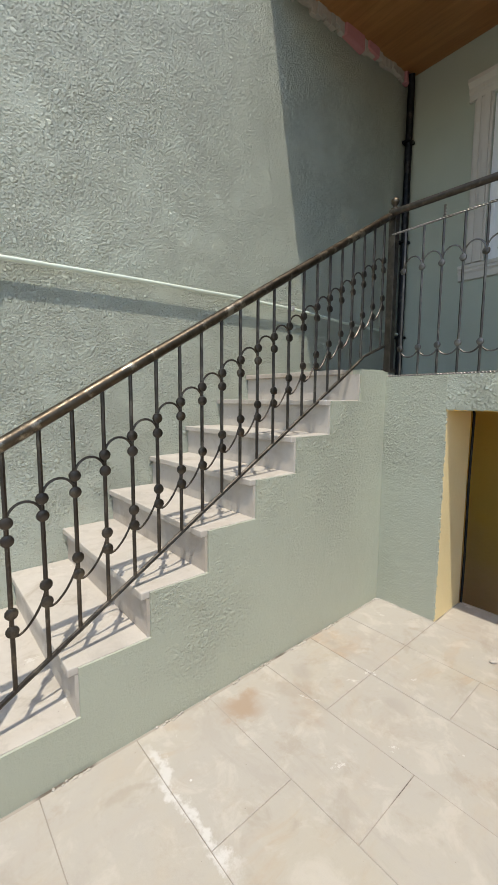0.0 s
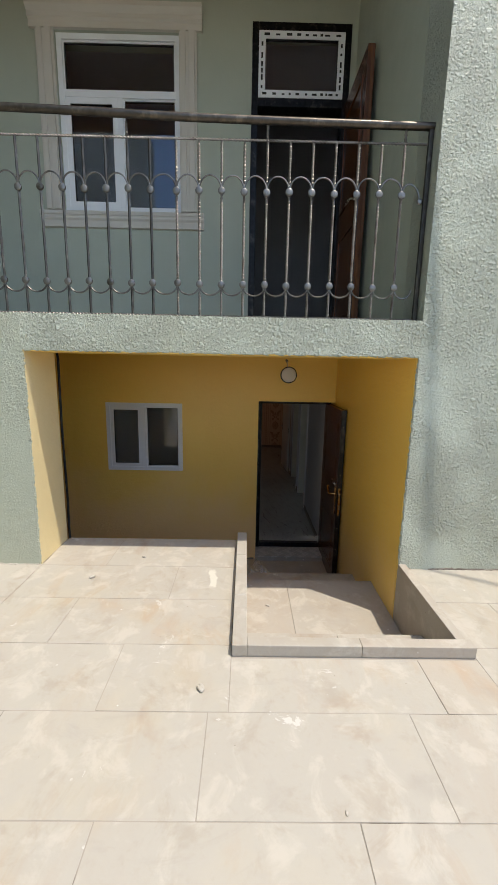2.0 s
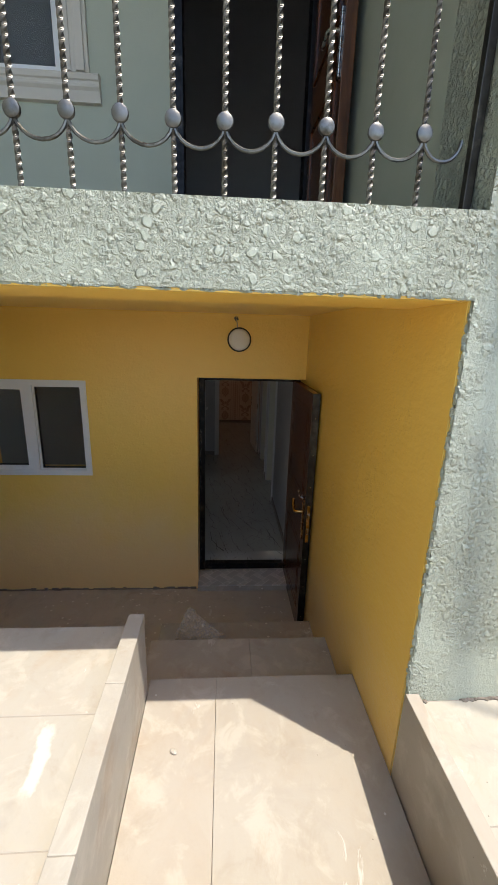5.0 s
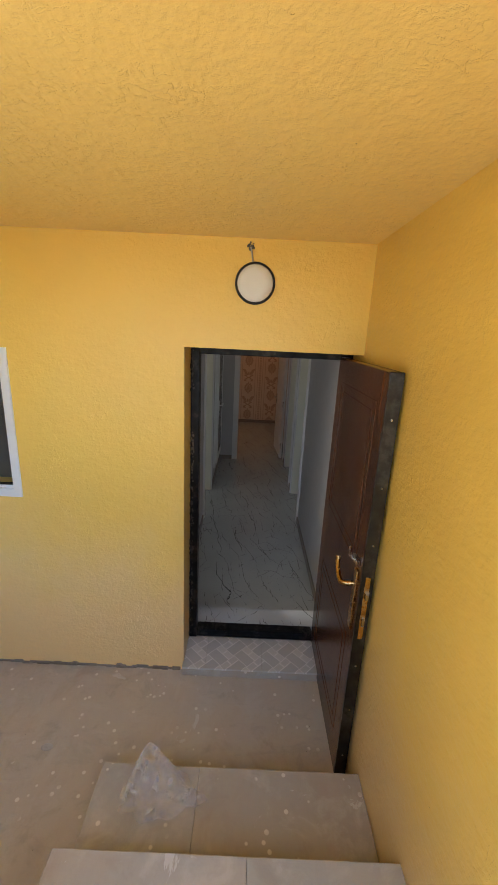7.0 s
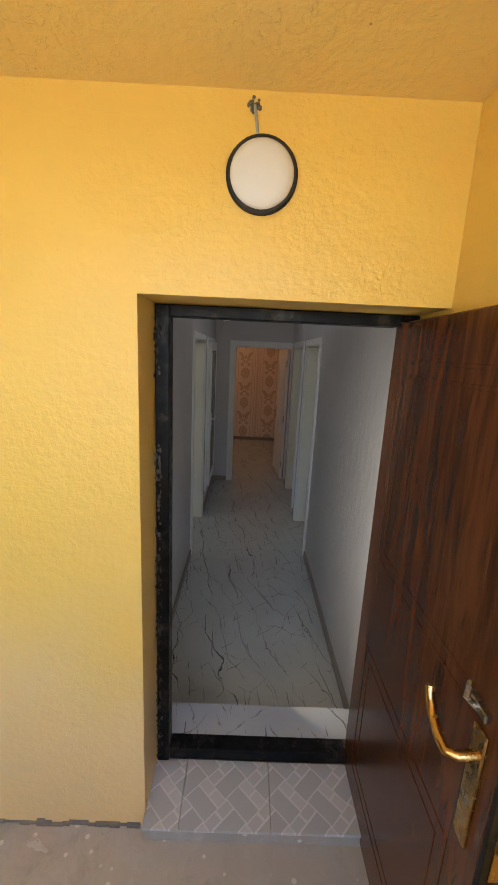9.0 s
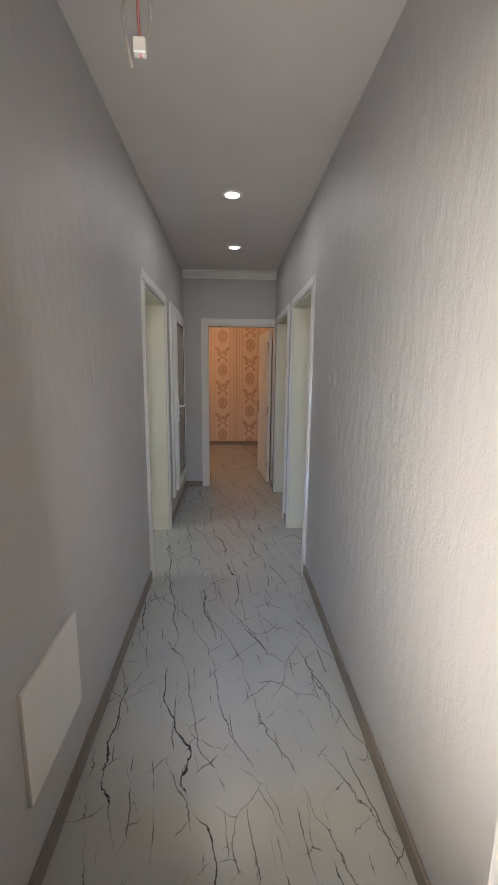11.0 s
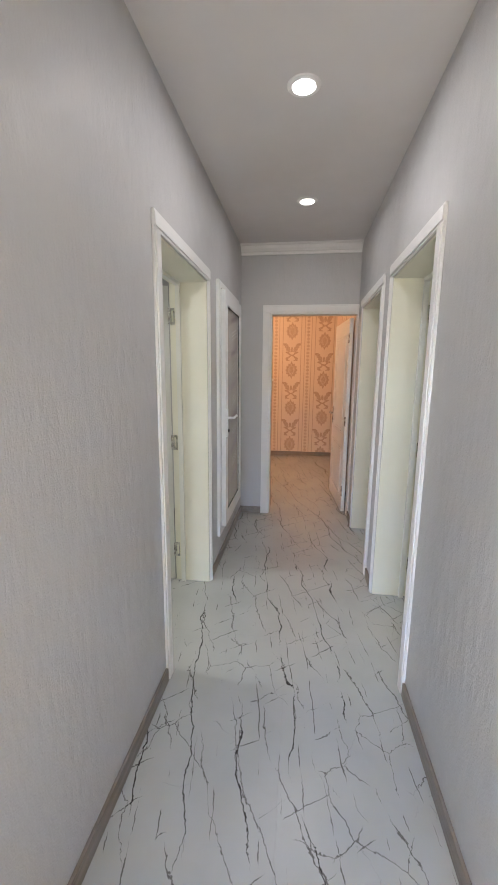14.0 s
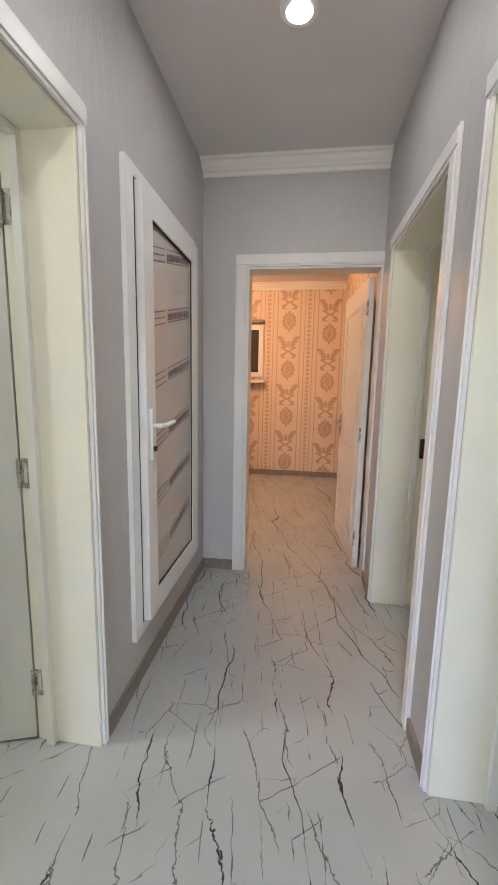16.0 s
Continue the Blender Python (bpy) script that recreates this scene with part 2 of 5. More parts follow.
    stone = n.mix(n.math("MULTIPLY", drops, n.ramp(n.noise(3, 2), 0.5, 0.55)), stone, (0.66, 0.65, 0.61))
    n.color(stone)
    n.gloss(n.ramp(dust_tint, 0, 0.8, 0.45, 0.72))
    n.bump(n.noise(48, 5, 0.65), 0.0016, 0.5)
    n.bump(n.noise(3, 3), 0.004, 0.4)
    n.bump(splash, 0.001, 0.6)
    return n.mat


def joint_fill():
    n = Nodes("pale_joint_fill", 0.85)
    n.color(n.mix(n.ramp(n.noise(3.1, 4), 0.55, 0.66), (0.33, 0.295, 0.25), (0.12, 0.10, 0.08)))
    n.bump(n.noise(60, 4), 0.002, 0.5)
    return n.mat


def cracked_tile():
    """White glossy porcelain with drawn black veins: long broken cracks, short ticks and branching knots."""
    n = Nodes("white_veined_porcelain", 0.2)
    c = n.mix(n.ramp(n.noise(3, 4), 0.35, 0.7), (0.44, 0.455, 0.448), (0.40, 0.414, 0.406))

    def cracks(scale, stretch, turn, warp, warp_scale, lo, hi, gate_scale, gate_lo, seed):
        w = n.add(n.pos, n.scaled(warp, src=n.noise(warp_scale, 5, 0.68, n.add(n.pos, (seed, 0, 0)), color=True)))
        d = n.voronoi(scale, "DISTANCE_TO_EDGE", n.scaled(stretch, src=n.scaled(1.0, (0, 0, turn), w)), rand=0.9, flat=True)
        gate = n.ramp(n.noise(gate_scale, 2, 0.5, n.add(n.pos, (0, seed * 2.7, 0))), gate_lo, gate_lo + 0.05)
        width = n.ramp(n.noise(gate_scale * 1.7, 2, 0.5, n.add(n.pos, (seed, seed, 0))), 0.40, 0.66, lo, hi)
        return n.math("MULTIPLY", n.ramp(n.math("DIVIDE", d, width), 0.5, 1.0, 1.0, 0.0), gate)

    def strokes(period, turn, sway, jag, half, gate_scale, gate_lo, seed):
        """Meandering lines side by side, broken into lengths that taper at their ends."""
        p = n.scaled(1.0, (0, 0, turn), n.add(n.pos, (seed, seed * 1.7, 0)))
        px, py, pz = n.split(p)
        bend = n.math("ADD", n.math("MULTIPLY", n.noise(1.7, 2, 0.5, p), sway), n.math("MULTIPLY", n.noise(13, 5, 0.72, p), jag))
        v = n.math("ADD", py, bend)
        index = n.math("FLOOR", n.math("ADD", n.math("DIVIDE", v, period), 0.5))
        gate = n.ramp(n.noise(gate_scale, 2, 0.5, n.join(px, n.math("MULTIPLY", index, 5.13), seed)), gate_lo, gate_lo + 0.14)
        d = n.math("PINGPONG", v, period / 2)
        width = n.math("ADD", n.math("MULTIPLY", gate, half), 0.00005)
        return n.math("MULTIPLY", n.ramp(n.math("DIVIDE", d, width), 0.55, 1.0, 1.0, 0.0), n.math("GREATER_THAN", gate, 0.02))

    long_a = strokes(0.23, -0.17, 0.36, 0.055, 0.0035, 2.5, 0.445, 1.0)
    long_b = strokes(0.15, -0.36, 0.22, 0.07, 0.0029, 3.6, 0.45, 4.0)
    ticks = n.math("MAXIMUM", strokes(0.085, -0.12, 0.10, 0.03, 0.0028, 7.5, 0.51, 11.0), strokes(0.13, 0.9, 0.10, 0.05, 0.0026, 6.5, 0.53, 17.0))
    knots = cracks(6.0, (0.85, 1.0, 1.0), 0.5, 0.06, 13, 0.008, 0.014, 2.9, 0.535, 7.0)
    c = n.mix(n.math("MULTIPLY", n.math("MAXIMUM", knots, ticks), 0.85), c, (0.10, 0.095, 0.09))
    c = n.mix(n.math("MULTIPLY", long_b, 0.85), c, (0.09, 0.085, 0.08))
    c = n.mix(n.math("MULTIPLY", long_a, 0.95), c, (0.022, 0.02, 0.02))
    x, y, z = n.split()
    joint = n.math("MINIMUM", n.math("PINGPONG", n.math("ADD", x, 0.1), 0.6), n.math("PINGPONG", n.math("ADD", y, 0.32), 0.3))
    c = n.mix(n.ramp(joint, 0.001, 0.0022, 0.35, 0.0), c, (0.42, 0.42, 0.41))
    n.color(c).gloss(0.25)
    n.bump(n.ramp(joint, 0.0006, 0.003), 0.001, 0.5)
    return n.mat


def wood(name, dark, light, rough=0.35, along="z", scale=1.0):
    n = Nodes(name, rough)
    stretch = {"z": (9, 9, 0.9), "x": (0.9, 9, 9), "y": (9, 0.9, 9)}[along]
    grain = n.noise(2.2 * scale, 6, 0.6, n.scaled(stretch), 0.9)
    fine = n.noise(11 * scale, 4, 0.6, n.scaled(stretch))
    c = n.mix(n.ramp(grain, 0.35, 0.68), dark, light)
    c = n.mix(n.math("MULTIPLY", n.ramp(fine, 0.5, 0.75), 0.4), c, [v * 0.55 for v in dark])
    n.color(c).gloss(rough)
    n.bump(fine, 0.0008, 0.4)
    return n.mat


def metal(name, tint, rough, worn=None, bump=0.0006):
    n = Nodes(name, rough, 1.0)
    c = n.mix(n.ramp(n.noise(24, 4), 0.35, 0.7), tint, [v * 0.7 for v in tint])
    if worn:
        c = n.mix(n.ramp(n.noise(9, 5, 0.7), 0.52, 0.66), c, worn)
    n.color(c).gloss(n.ramp(n.noise(35, 3), 0.3, 0.7, rough - 0.1, rough + 0.12))
    n.bump(n.noise(180, 3), bump, 0.5)
    return n.mat


def glass(name, tint=(1, 1, 1), rough=0.0):
    n = Nodes(name, rough)
    n.color(tint)
    n.b.inputs["Transmission Weight"].default_value, n.b.inputs["IOR"].default_value = 1.0, 1.45
    return n.mat


def plastic_film():
    n = Nodes("clear_plastic_film", 0.22)
    n.color((0.66, 0.62, 0.56))
    n.put(n.ramp(n.noise(26, 4), 0.35, 0.7, 0.08, 0.40), n.b.inputs["Alpha"])
    n.bump(n.noise(16, 4, 0.6), 0.008, 0.7)
    return n.mat


def emitter(name, tint, strength):
    n = Nodes(name, 0.4)
    n.color((0.8, 0.8, 0.8))
    n.put(tint, n.b.inputs["Emission Color"])
    n.b.inputs["Emission Strength"].default_value = strength
    return n.mat


def wallpaper():
    """Damask paper: beaded stripes between columns of medallions and leaf scrolls, brown on cream."""
    n = Nodes("damask_wallpaper", 0.6)
    x, y, z = n.split()
    along = n.math("ADD", x, y)
    column = n.math("DIVIDE", n.math("ADD", along, 0.043), 0.562)
    u = n.math("SUBTRACT", n.math("FRACT", column), 0.5)
    au = n.math("ABSOLUTE", u)
    odd = n.math("FRACT", n.math("MULTIPLY", n.math("FLOOR", column), 0.5))
    drop_by = n.math("SUBTRACT", 0.501 - 0.253, n.math("MULTIPLY", odd, 0.332))
    v = n.math("SUBTRACT", n.math("FRACT", n.math("DIVIDE", n.math("ADD", z, drop_by), 0.67)), 0.5)
    av = n.math("ABSOLUTE", v)
    # the medallion: a flame-edged ogee with a pale ring and a small heart
    ang = n.math("ARCTAN2", v, u)
    r = n.math("SQRT", n.math("ADD", n.math("POWER", u, 2.0), n.math("POWER", n.math("MULTIPLY", v, 0.98), 2.0)))
    r = n.math("ADD", r, n.math("MULTIPLY", n.math("ABSOLUTE", n.math("SINE", n.math("MULTIPLY", ang, 6.0))), 0.035))
    r = n.math("SUBTRACT", r, n.math("MULTIPLY", n.ramp(au, 0.0, 0.05, 1.0, 0.0), 0.035))
    disc = n.ramp(r, 0.185, 0.205, 1.0, 0.0)
    ring = n.math("MULTIPLY", n.math("GREATER_THAN", r, 0.095), n.math("LESS_THAN", r, 0.118))
    heart = n.math("LESS_THAN", r, 0.05)
    # the palmette half-way: spread wings above, crossing scrolls below, an open bud between
    w = n.math("SUBTRACT", n.math("FRACT", n.math("ADD", v, 1.0)), 0.5)
    def band(lo, hi):
        return n.math("MULTIPLY", n.math("GREATER_THAN", w, lo), n.math("LESS_THAN", w, hi))
    scallop = n.math("MULTIPLY", n.math("SINE", n.math("MULTIPLY", w, 95.0)), 0.014)
    wing_c = n.math("ADD", 0.085, n.math("MULTIPLY", w, 0.75))
    wing = n.math("MULTIPLY", n.math("LESS_THAN", n.math("ABSOLUTE", n.math("SUBTRACT", au, wing_c)), n.math("ADD", 0.070, scallop)), band(-0.04, 0.19))
    cross_c = n.math("MULTIPLY", n.math("ABSOLUTE", n.math("SINE", n.math("MULTIPLY", n.math("ADD", w, 0.12), 17.0))), 0.15)
    cross = n.math("MULTIPLY", n.math("LESS_THAN", n.math("ABSOLUTE", n.math("SUBTRACT", au, cross_c)), n.math("ADD", 0.048, scallop)), band(-0.26, -0.02))
    bud_r = n.math("SQRT", n.math("ADD", n.math("POWER", n.math("MULTIPLY", u, 1.7), 2.0), n.math("POWER", n.math("SUBTRACT", w, 0.03), 2.0)))
    bud = n.math("LESS_THAN", bud_r, 0.068)
    leaf = n.math("MAXIMUM", n.math("MULTIPLY", n.math("MAXIMUM", wing, cross), n.math("GREATER_THAN", bud_r, 0.09)), bud)
    # thin lines beside the column, a beaded stripe between the columns
    eu = n.math("SUBTRACT", 0.5, au)
    lines = n.math("MULTIPLY", n.math("LESS_THAN", n.math("PINGPONG", n.math("ADD", eu, 0.004), 0.055), 0.012), n.math("LESS_THAN", eu, 0.24))
    bead = n.math("MULTIPLY", n.math("LESS_THAN", eu, 0.045), n.math("GREATER_THAN", n.math("SINE", n.math("MULTIPLY", z, 105.0)), -0.2))
    ink = n.math("MAXIMUM", n.math("MAXIMUM", disc, leaf), n.math("MULTIPLY", n.math("MAXIMUM", lines, bead), 0.8))
    ink = n.math("MULTIPLY", ink, n.math("SUBTRACT", 1.0, n.math("MULTIPLY", ring, 0.7)))
    ink = n.math("MULTIPLY", n.math("MAXIMUM", ink, heart), n.ramp(n.noise(60, 4, 0.7), 0.35, 0.6, 0.6, 1.0))
    n.color(n.mix(n.math("MULTIPLY", ink, 0.85), (0.72, 0.60, 0.49), (0.42, 0.27, 0.175)))
    n.bump(n.noise(220, 2), 0.0006, 0.4)
    return n.mat


def street_tile():
    """Grey ceramic tile with a printed herringbone of narrow and broad bars, pale lines between."""
    n = Nodes("herringbone_printed_tile", 0.35)
    x, y, z = n.split()
    a, b = n.math("MULTIPLY", n.math("ADD", x, y), 0.7071), n.math("MULTIPLY", n.math("SUBTRACT", x, y), 0.7071)
    ca, cb = n.math("FLOOR", n.math("DIVIDE", a, 0.105)), n.math("FLOOR", n.math("DIVIDE", b, 0.105))
    odd = n.math("MODULO", n.math("ABSOLUTE", n.math("ADD", ca, cb)), 2.0)
    fa, fb = n.math("FRACT", n.math("DIVIDE", a, 0.105)), n.math("FRACT", n.math("DIVIDE", b, 0.105))
    def band(f):
        edge = n.math("LESS_THAN", n.math("PINGPONG", f, 0.5), 0.04)
        mid = n.math("LESS_THAN", n.math("ABSOLUTE", n.math("SUBTRACT", f, 0.62)), 0.03)
        return n.math("MAXIMUM", edge, mid)
    def swap(p, q):
        return n.math("ADD", n.math("MULTIPLY", p, odd), n.math("MULTIPLY", q, n.math("SUBTRACT", 1.0, odd)))
    one, two = swap(fa, fb), swap(fb, fa)
    cut = n.math("MULTIPLY", n.math("LESS_THAN", n.math("ABSOLUTE", n.math("SUBTRACT", two, 0.5)), 0.04), n.math("GREATER_THAN", one, 0.62))
    line = n.math("MAXIMUM", band(one), cut)
    tone = n.math("GREATER_THAN", one, 0.62)
    c = n.mix(tone, (0.48, 0.465, 0.43), (0.58, 0.555, 0.51))
    c = n.mix(n.math("MULTIPLY", odd, 0.3), c, (0.41, 0.40, 0.375))
    n.color(n.mix(line, c, (0.68, 0.65, 0.61)))
    n.bump(n.noise(150, 3), 0.0005, 0.4)
    return n.mat


M = dict(
    facade=stucco("sage_stucco", (0.50, 0.533, 0.435), (0.47, 0.498, 0.395), 0.0175, 54, 0.42),
    plain_green=stucco("sage_stucco_fine", (0.455, 0.487, 0.400), (0.43, 0.457, 0.370), 0.014, 62, 0.3),
    smooth_green=stucco("sage_stucco_trowelled", (0.425, 0.446, 0.350), (0.40, 0.418, 0.328), 0.0075, 60, 0.35, 0.30, 0.62),
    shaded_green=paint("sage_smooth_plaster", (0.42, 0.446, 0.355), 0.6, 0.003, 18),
    green_paint=paint("sage_gloss_paint", (0.66, 0.72, 0.60), 0.45, 0.0006),
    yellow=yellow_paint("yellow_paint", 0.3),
    # paler copy of the yellow: glare of the sun on the pier as colour
    sunlit_yellow=paint("sunlit_yellow_paint", (0.80, 0.66, 0.36), 0.55, 0.003, 24),
    yellow_ceiling=yellow_paint("yellow_ceiling_paint", 1.0),
    marble=marble_beige(),
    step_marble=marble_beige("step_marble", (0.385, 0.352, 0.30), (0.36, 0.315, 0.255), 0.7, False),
    stair_marble=marble_beige("stair_marble", (0.54, 0.495, 0.435), (0.50, 0.44, 0.37), 0.5, False),
    cement=joint_fill(),
    pit_floor=marble_beige("dusty_pit_floor", (0.50, 0.43, 0.34), (0.46, 0.37, 0.27), 0.3, False),
    grey=paint("grey_wall_paint", (0.51, 0.505, 0.515), 0.5, 0.0085, 21, (1, 1, 0.38), 0.97),
    ceiling=paint("white_ceiling_paint", (0.72, 0.70, 0.70), 0.55, 0.0),
    cornice=paint("white_cornice", (0.86, 0.85, 0.84), 0.5),
    white_door=paint("white_door_lacquer", (0.80, 0.81, 0.77), 0.35, 0.0006, 60),
    cream_jamb=paint("cream_jamb_lacquer", (0.83, 0.82, 0.71), 0.38, 0.0005, 50, (1, 1, 0.2)),
    casing=paint("white_casing", (0.80, 0.795, 0.79), 0.38),
    pvc=paint("white_pvc", (0.80, 0.81, 0.82), 0.32),
    trim=paint("cream_stucco_trim", (0.60, 0.56, 0.49), 0.7, 0.001, 60),
    skirt=wood("grey_skirting", (0.20, 0.175, 0.155), (0.26, 0.23, 0.205), 0.5, "x"),
    tile=cracked_tile(),
    step_tile=street_tile(),
    iron=metal("dark_wrought_iron", (0.10, 0.087, 0.074), 0.40, (0.16, 0.138, 0.11)),
    bright_iron=metal("bare_twisted_steel", (0.21, 0.20, 0.185), 0.40, (0.085, 0.075, 0.062)),
    bronze=metal("bronze_brushed_handrail", (0.115, 0.092, 0.066), 0.40, (0.34, 0.295, 0.225)),
    brass=metal("polished_brass", (0.66, 0.43, 0.17), 0.24, (0.56, 0.35, 0.14)),
    chrome=metal("brushed_steel", (0.62, 0.61, 0.58), 0.25),
    black=metal("black_painted_steel", (0.025, 0.025, 0.027), 0.45, (0.06, 0.055, 0.05)),
    brown=wood("dark_brown_door_film", (0.072, 0.025, 0.010), (0.155, 0.056, 0.019), 0.24),
    soffit=wood("orange_varnished_soffit", (0.30, 0.13, 0.035), (0.40, 0.19, 0.06), 0.4, "y", 0.5),
    pink=paint("pink_foam_strip", (0.50, 0.22, 0.22), 0.8, 0.004),
    mortar=paint("stained_mortar", (0.16, 0.145, 0.125), 0.9, 0.01, 40, shade=0.3),
    foot_mortar=paint("brown_foot_mortar", (0.24, 0.20, 0.16), 0.9, 0.008, 40, shade=0.6),
    edge=metal("scuffed_grey_steel", (0.065, 0.063, 0.06), 0.45, (0.10, 0.098, 0.093)),
    raw=paint("raw_plaster", (0.46, 0.42, 0.36), 0.9, 0.01, 30),
    paper=wallpaper(),
    pane_blue=glass("blue_reflective_glass", (0.55, 0.70, 0.95)),
    pane=glass("window_glass", (0.97, 0.985, 1.0)),
    opal=emitter("opal_diffuser", (1, 0.98, 0.95), 0.0),
    led=emitter("lit_led_disc", (1.0, 0.98, 0.96), 0.25),
    warm_led=emitter("lit_warm_bulb", (1.0, 0.62, 0.28), 1.1),
    # dimness of the unlit rooms behind the openings, put into the colour
    dark=paint("unlit_room_colour", (0.20, 0.19, 0.18), 0.8),
    mesh=paint("grey_insect_screen", (0.20, 0.20, 0.205), 0.7),
    film=paint("protective_film", (0.62, 0.575, 0.54), 0.16, 0.0004),
    ink=paint("violet_print", (0.17, 0.12, 0.14), 0.4),
    ink_pale=paint("pale_grey_print", (0.40, 0.35, 0.345), 0.4),
    rubber=paint("black_seal", (0.02, 0.02, 0.02), 0.6),
    plug=paint("grey_plastic", (0.42, 0.40, 0.38), 0.4),
    leaf=paint("weed_leaf", (0.11, 0.15, 0.06), 0.6),
    bag=plastic_film(),
)
M["pane_blue"].node_tree.nodes["Principled BSDF"].inputs["IOR"].default_value = 1.55

# ---- building helpers ----


def box(bm, x0, x1, y0, y1, z0, z1, bevel=0.0):
    """A box, with its edges rounded by bevel metres."""
    made = bmesh.ops.create_cube(bm, size=1.0)["verts"]
    for v in made:
        v.co = Vector(((x0 + x1) / 2 + v.co.x * (x1 - x0), (y0 + y1) / 2 + v.co.y * (y1 - y0), (z0 + z1) / 2 + v.co.z * (z1 - z0)))
    if bevel:
        edges = list({e for v in made for e in v.link_edges})
        bmesh.ops.bevel(bm, geom=edges, offset=bevel, segments=2, affect="EDGES", profile=0.5)
    return bm


def boxes(*rows, bevel=0.0):
    bm = bmesh.new()
    for row in rows:
        box(bm, *row, bevel=bevel)
    return bm


def pierced(lo, hi, axis, holes=()):
    """A block from lo to hi with openings that go through it along the axis. holes: (u0, u1, v0, v1) on the two other axes."""
    bm = bmesh.new()
    ua, va = [a for a in range(3) if a != axis]
    us = sorted({lo[ua], hi[ua], *(min(max(v, lo[ua]), hi[ua]) for h in holes for v in h[:2])})
    vs = sorted({lo[va], hi[va], *(min(max(v, lo[va]), hi[va]) for h in holes for v in h[2:])})
    solid = lambda i, j: 0 <= i < len(us) - 1 and 0 <= j < len(vs) - 1 and not any(
        h[0] <= (us[i] + us[i + 1]) / 2 <= h[1] and h[2] <= (vs[j] + vs[j + 1]) / 2 <= h[3] for h in holes)
    points = {}

    def at(u, v, w):
        if (u, v, w) not in points:
            co = [0.0] * 3
            co[ua], co[va], co[axis] = u, v, w
            points[u, v, w] = bm.verts.new(co)
        return points[u, v, w]

    for i in range(len(us) - 1):
        for j in range(len(vs) - 1):
            if not solid(i, j):
                continue
            u0, u1, v0, v1 = us[i], us[i + 1], vs[j], vs[j + 1]
            for w in (lo[axis], hi[axis]):
                bm.faces.new([at(u0, v0, w), at(u1, v0, w), at(u1, v1, w), at(u0, v1, w)])
            for (di, dj), (a, b) in {(-1, 0): ((u0, v0), (u0, v1)), (1, 0): ((u1, v0), (u1, v1)), (0, -1): ((u0, v0), (u1, v0)), (0, 1): ((u0, v1), (u1, v1))}.items():
                if not solid(i + di, j + dj):
                    bm.faces.new([at(*a, lo[axis]), at(*b, lo[axis]), at(*b, hi[axis]), at(*a, hi[axis])])
    bmesh.ops.recalc_face_normals(bm, faces=bm.faces)
    return bm


def tube(bm, points, r, seg=8, caps=True):
    """A round bar along points."""
    rings = []
    pts = [Vector(p) for p in points]
    side = None
    for i, p in enumerate(pts):
        way = (pts[min(i + 1, len(pts) - 1)] - pts[max(i - 1, 0)]).normalized()
        if side is None:
            side = way.orthogonal().normalized()
        side = (side - way * side.dot(way)).normalized()
        up = way.cross(side)
        rings.append([bm.verts.new(p + r * (math.cos(k * math.tau / seg) * side + math.sin(k * math.tau / seg) * up)) for k in range(seg)])
    for a, b in zip(rings, rings[1:]):
        for k in range(seg):
            bm.faces.new([a[k], a[(k + 1) % seg], b[(k + 1) % seg], b[k]])
    if caps:
        bm.faces.new(rings[0][::-1]), bm.faces.new(rings[-1])
    return bm


def lathe(bm, profile, seg=20, m=Matrix()):
    """A turned body about z: profile of (radius, height)."""
    rings = [[bm.verts.new(m @ Vector((max(r, 1e-4) * math.cos(k * math.tau / seg), max(r, 1e-4) * math.sin(k * math.tau / seg), z))) for k in range(seg)] for r, z in profile]
    for a, b in zip(rings, rings[1:]):
        for k in range(seg):
            bm.faces.new([a[k], a[(k + 1) % seg], b[(k + 1) % seg], b[k]])
    bm.faces.new(rings[0][::-1]), bm.faces.new(rings[-1])
    return bm


def extrude_profile(bm, profile, axis, a, b):
    """A moulding: a closed profile of (p, q) on the two other axes, drawn out from a to b along the axis."""
    pa, qa = [k for k in range(3) if k != axis]
    ends = []
    for w in (a, b):
        ring = []
        for p, q in profile:
            co = [0.0] * 3
            co[pa], co[qa], co[axis] = p, q, w
            ring.append(bm.verts.new(co))
        ends.append(ring)
    n = len(profile)
    for k in range(n):
        bm.faces.new([ends[0][k], ends[0][(k + 1) % n], ends[1][(k + 1) % n], ends[1][k]])
    bm.faces.new(ends[0]), bm.faces.new(ends[1])
    bmesh.ops.recalc_face_normals(bm, faces=bm.faces)
    return bm


def mesh_of(name, bm, material, smooth=False):
    me = bpy.data.meshes.new(name)
    bm.to_mesh(me)
    bm.free()
    me.materials.append(material)
    if smooth:
        for p in me.polygons:
            p.use_smooth = True
        me.set_sharp_from_angle(angle=radians(40))
    return me


def part(name, bm, material, parent, label="", smooth=False):
    """Links a bmesh as one mesh object under a thing or under a part."""
    ob = new(name, mesh_of(name, bm, material, smooth))
    ob.parent = parent
    if parent is not None:
        ob.matrix_parent_inverse = parent.matrix_world.inverted()
    return tagged(ob, label)


def piece(name, mesh, m, parent):
    """One more object on a mesh that alike pieces share."""
    ob = new(name, mesh)
    ob.parent = parent
    ob.matrix_parent_inverse = parent.matrix_world.inverted()
    ob.matrix_basis = m
    return ob


def structure(name, bm, material, label, smooth=False):
    return tagged(part(name, bm, material, None, smooth=smooth), label, kind="structure")


def thing(name, label, category, group="", kind="", at=(0, 0, 0)):
    ob = new(name)
    ob.empty_display_size = 0.1
    ob.location = at
    bpy.context.view_layer.update()
    return tagged(ob, label, category, group, kind)


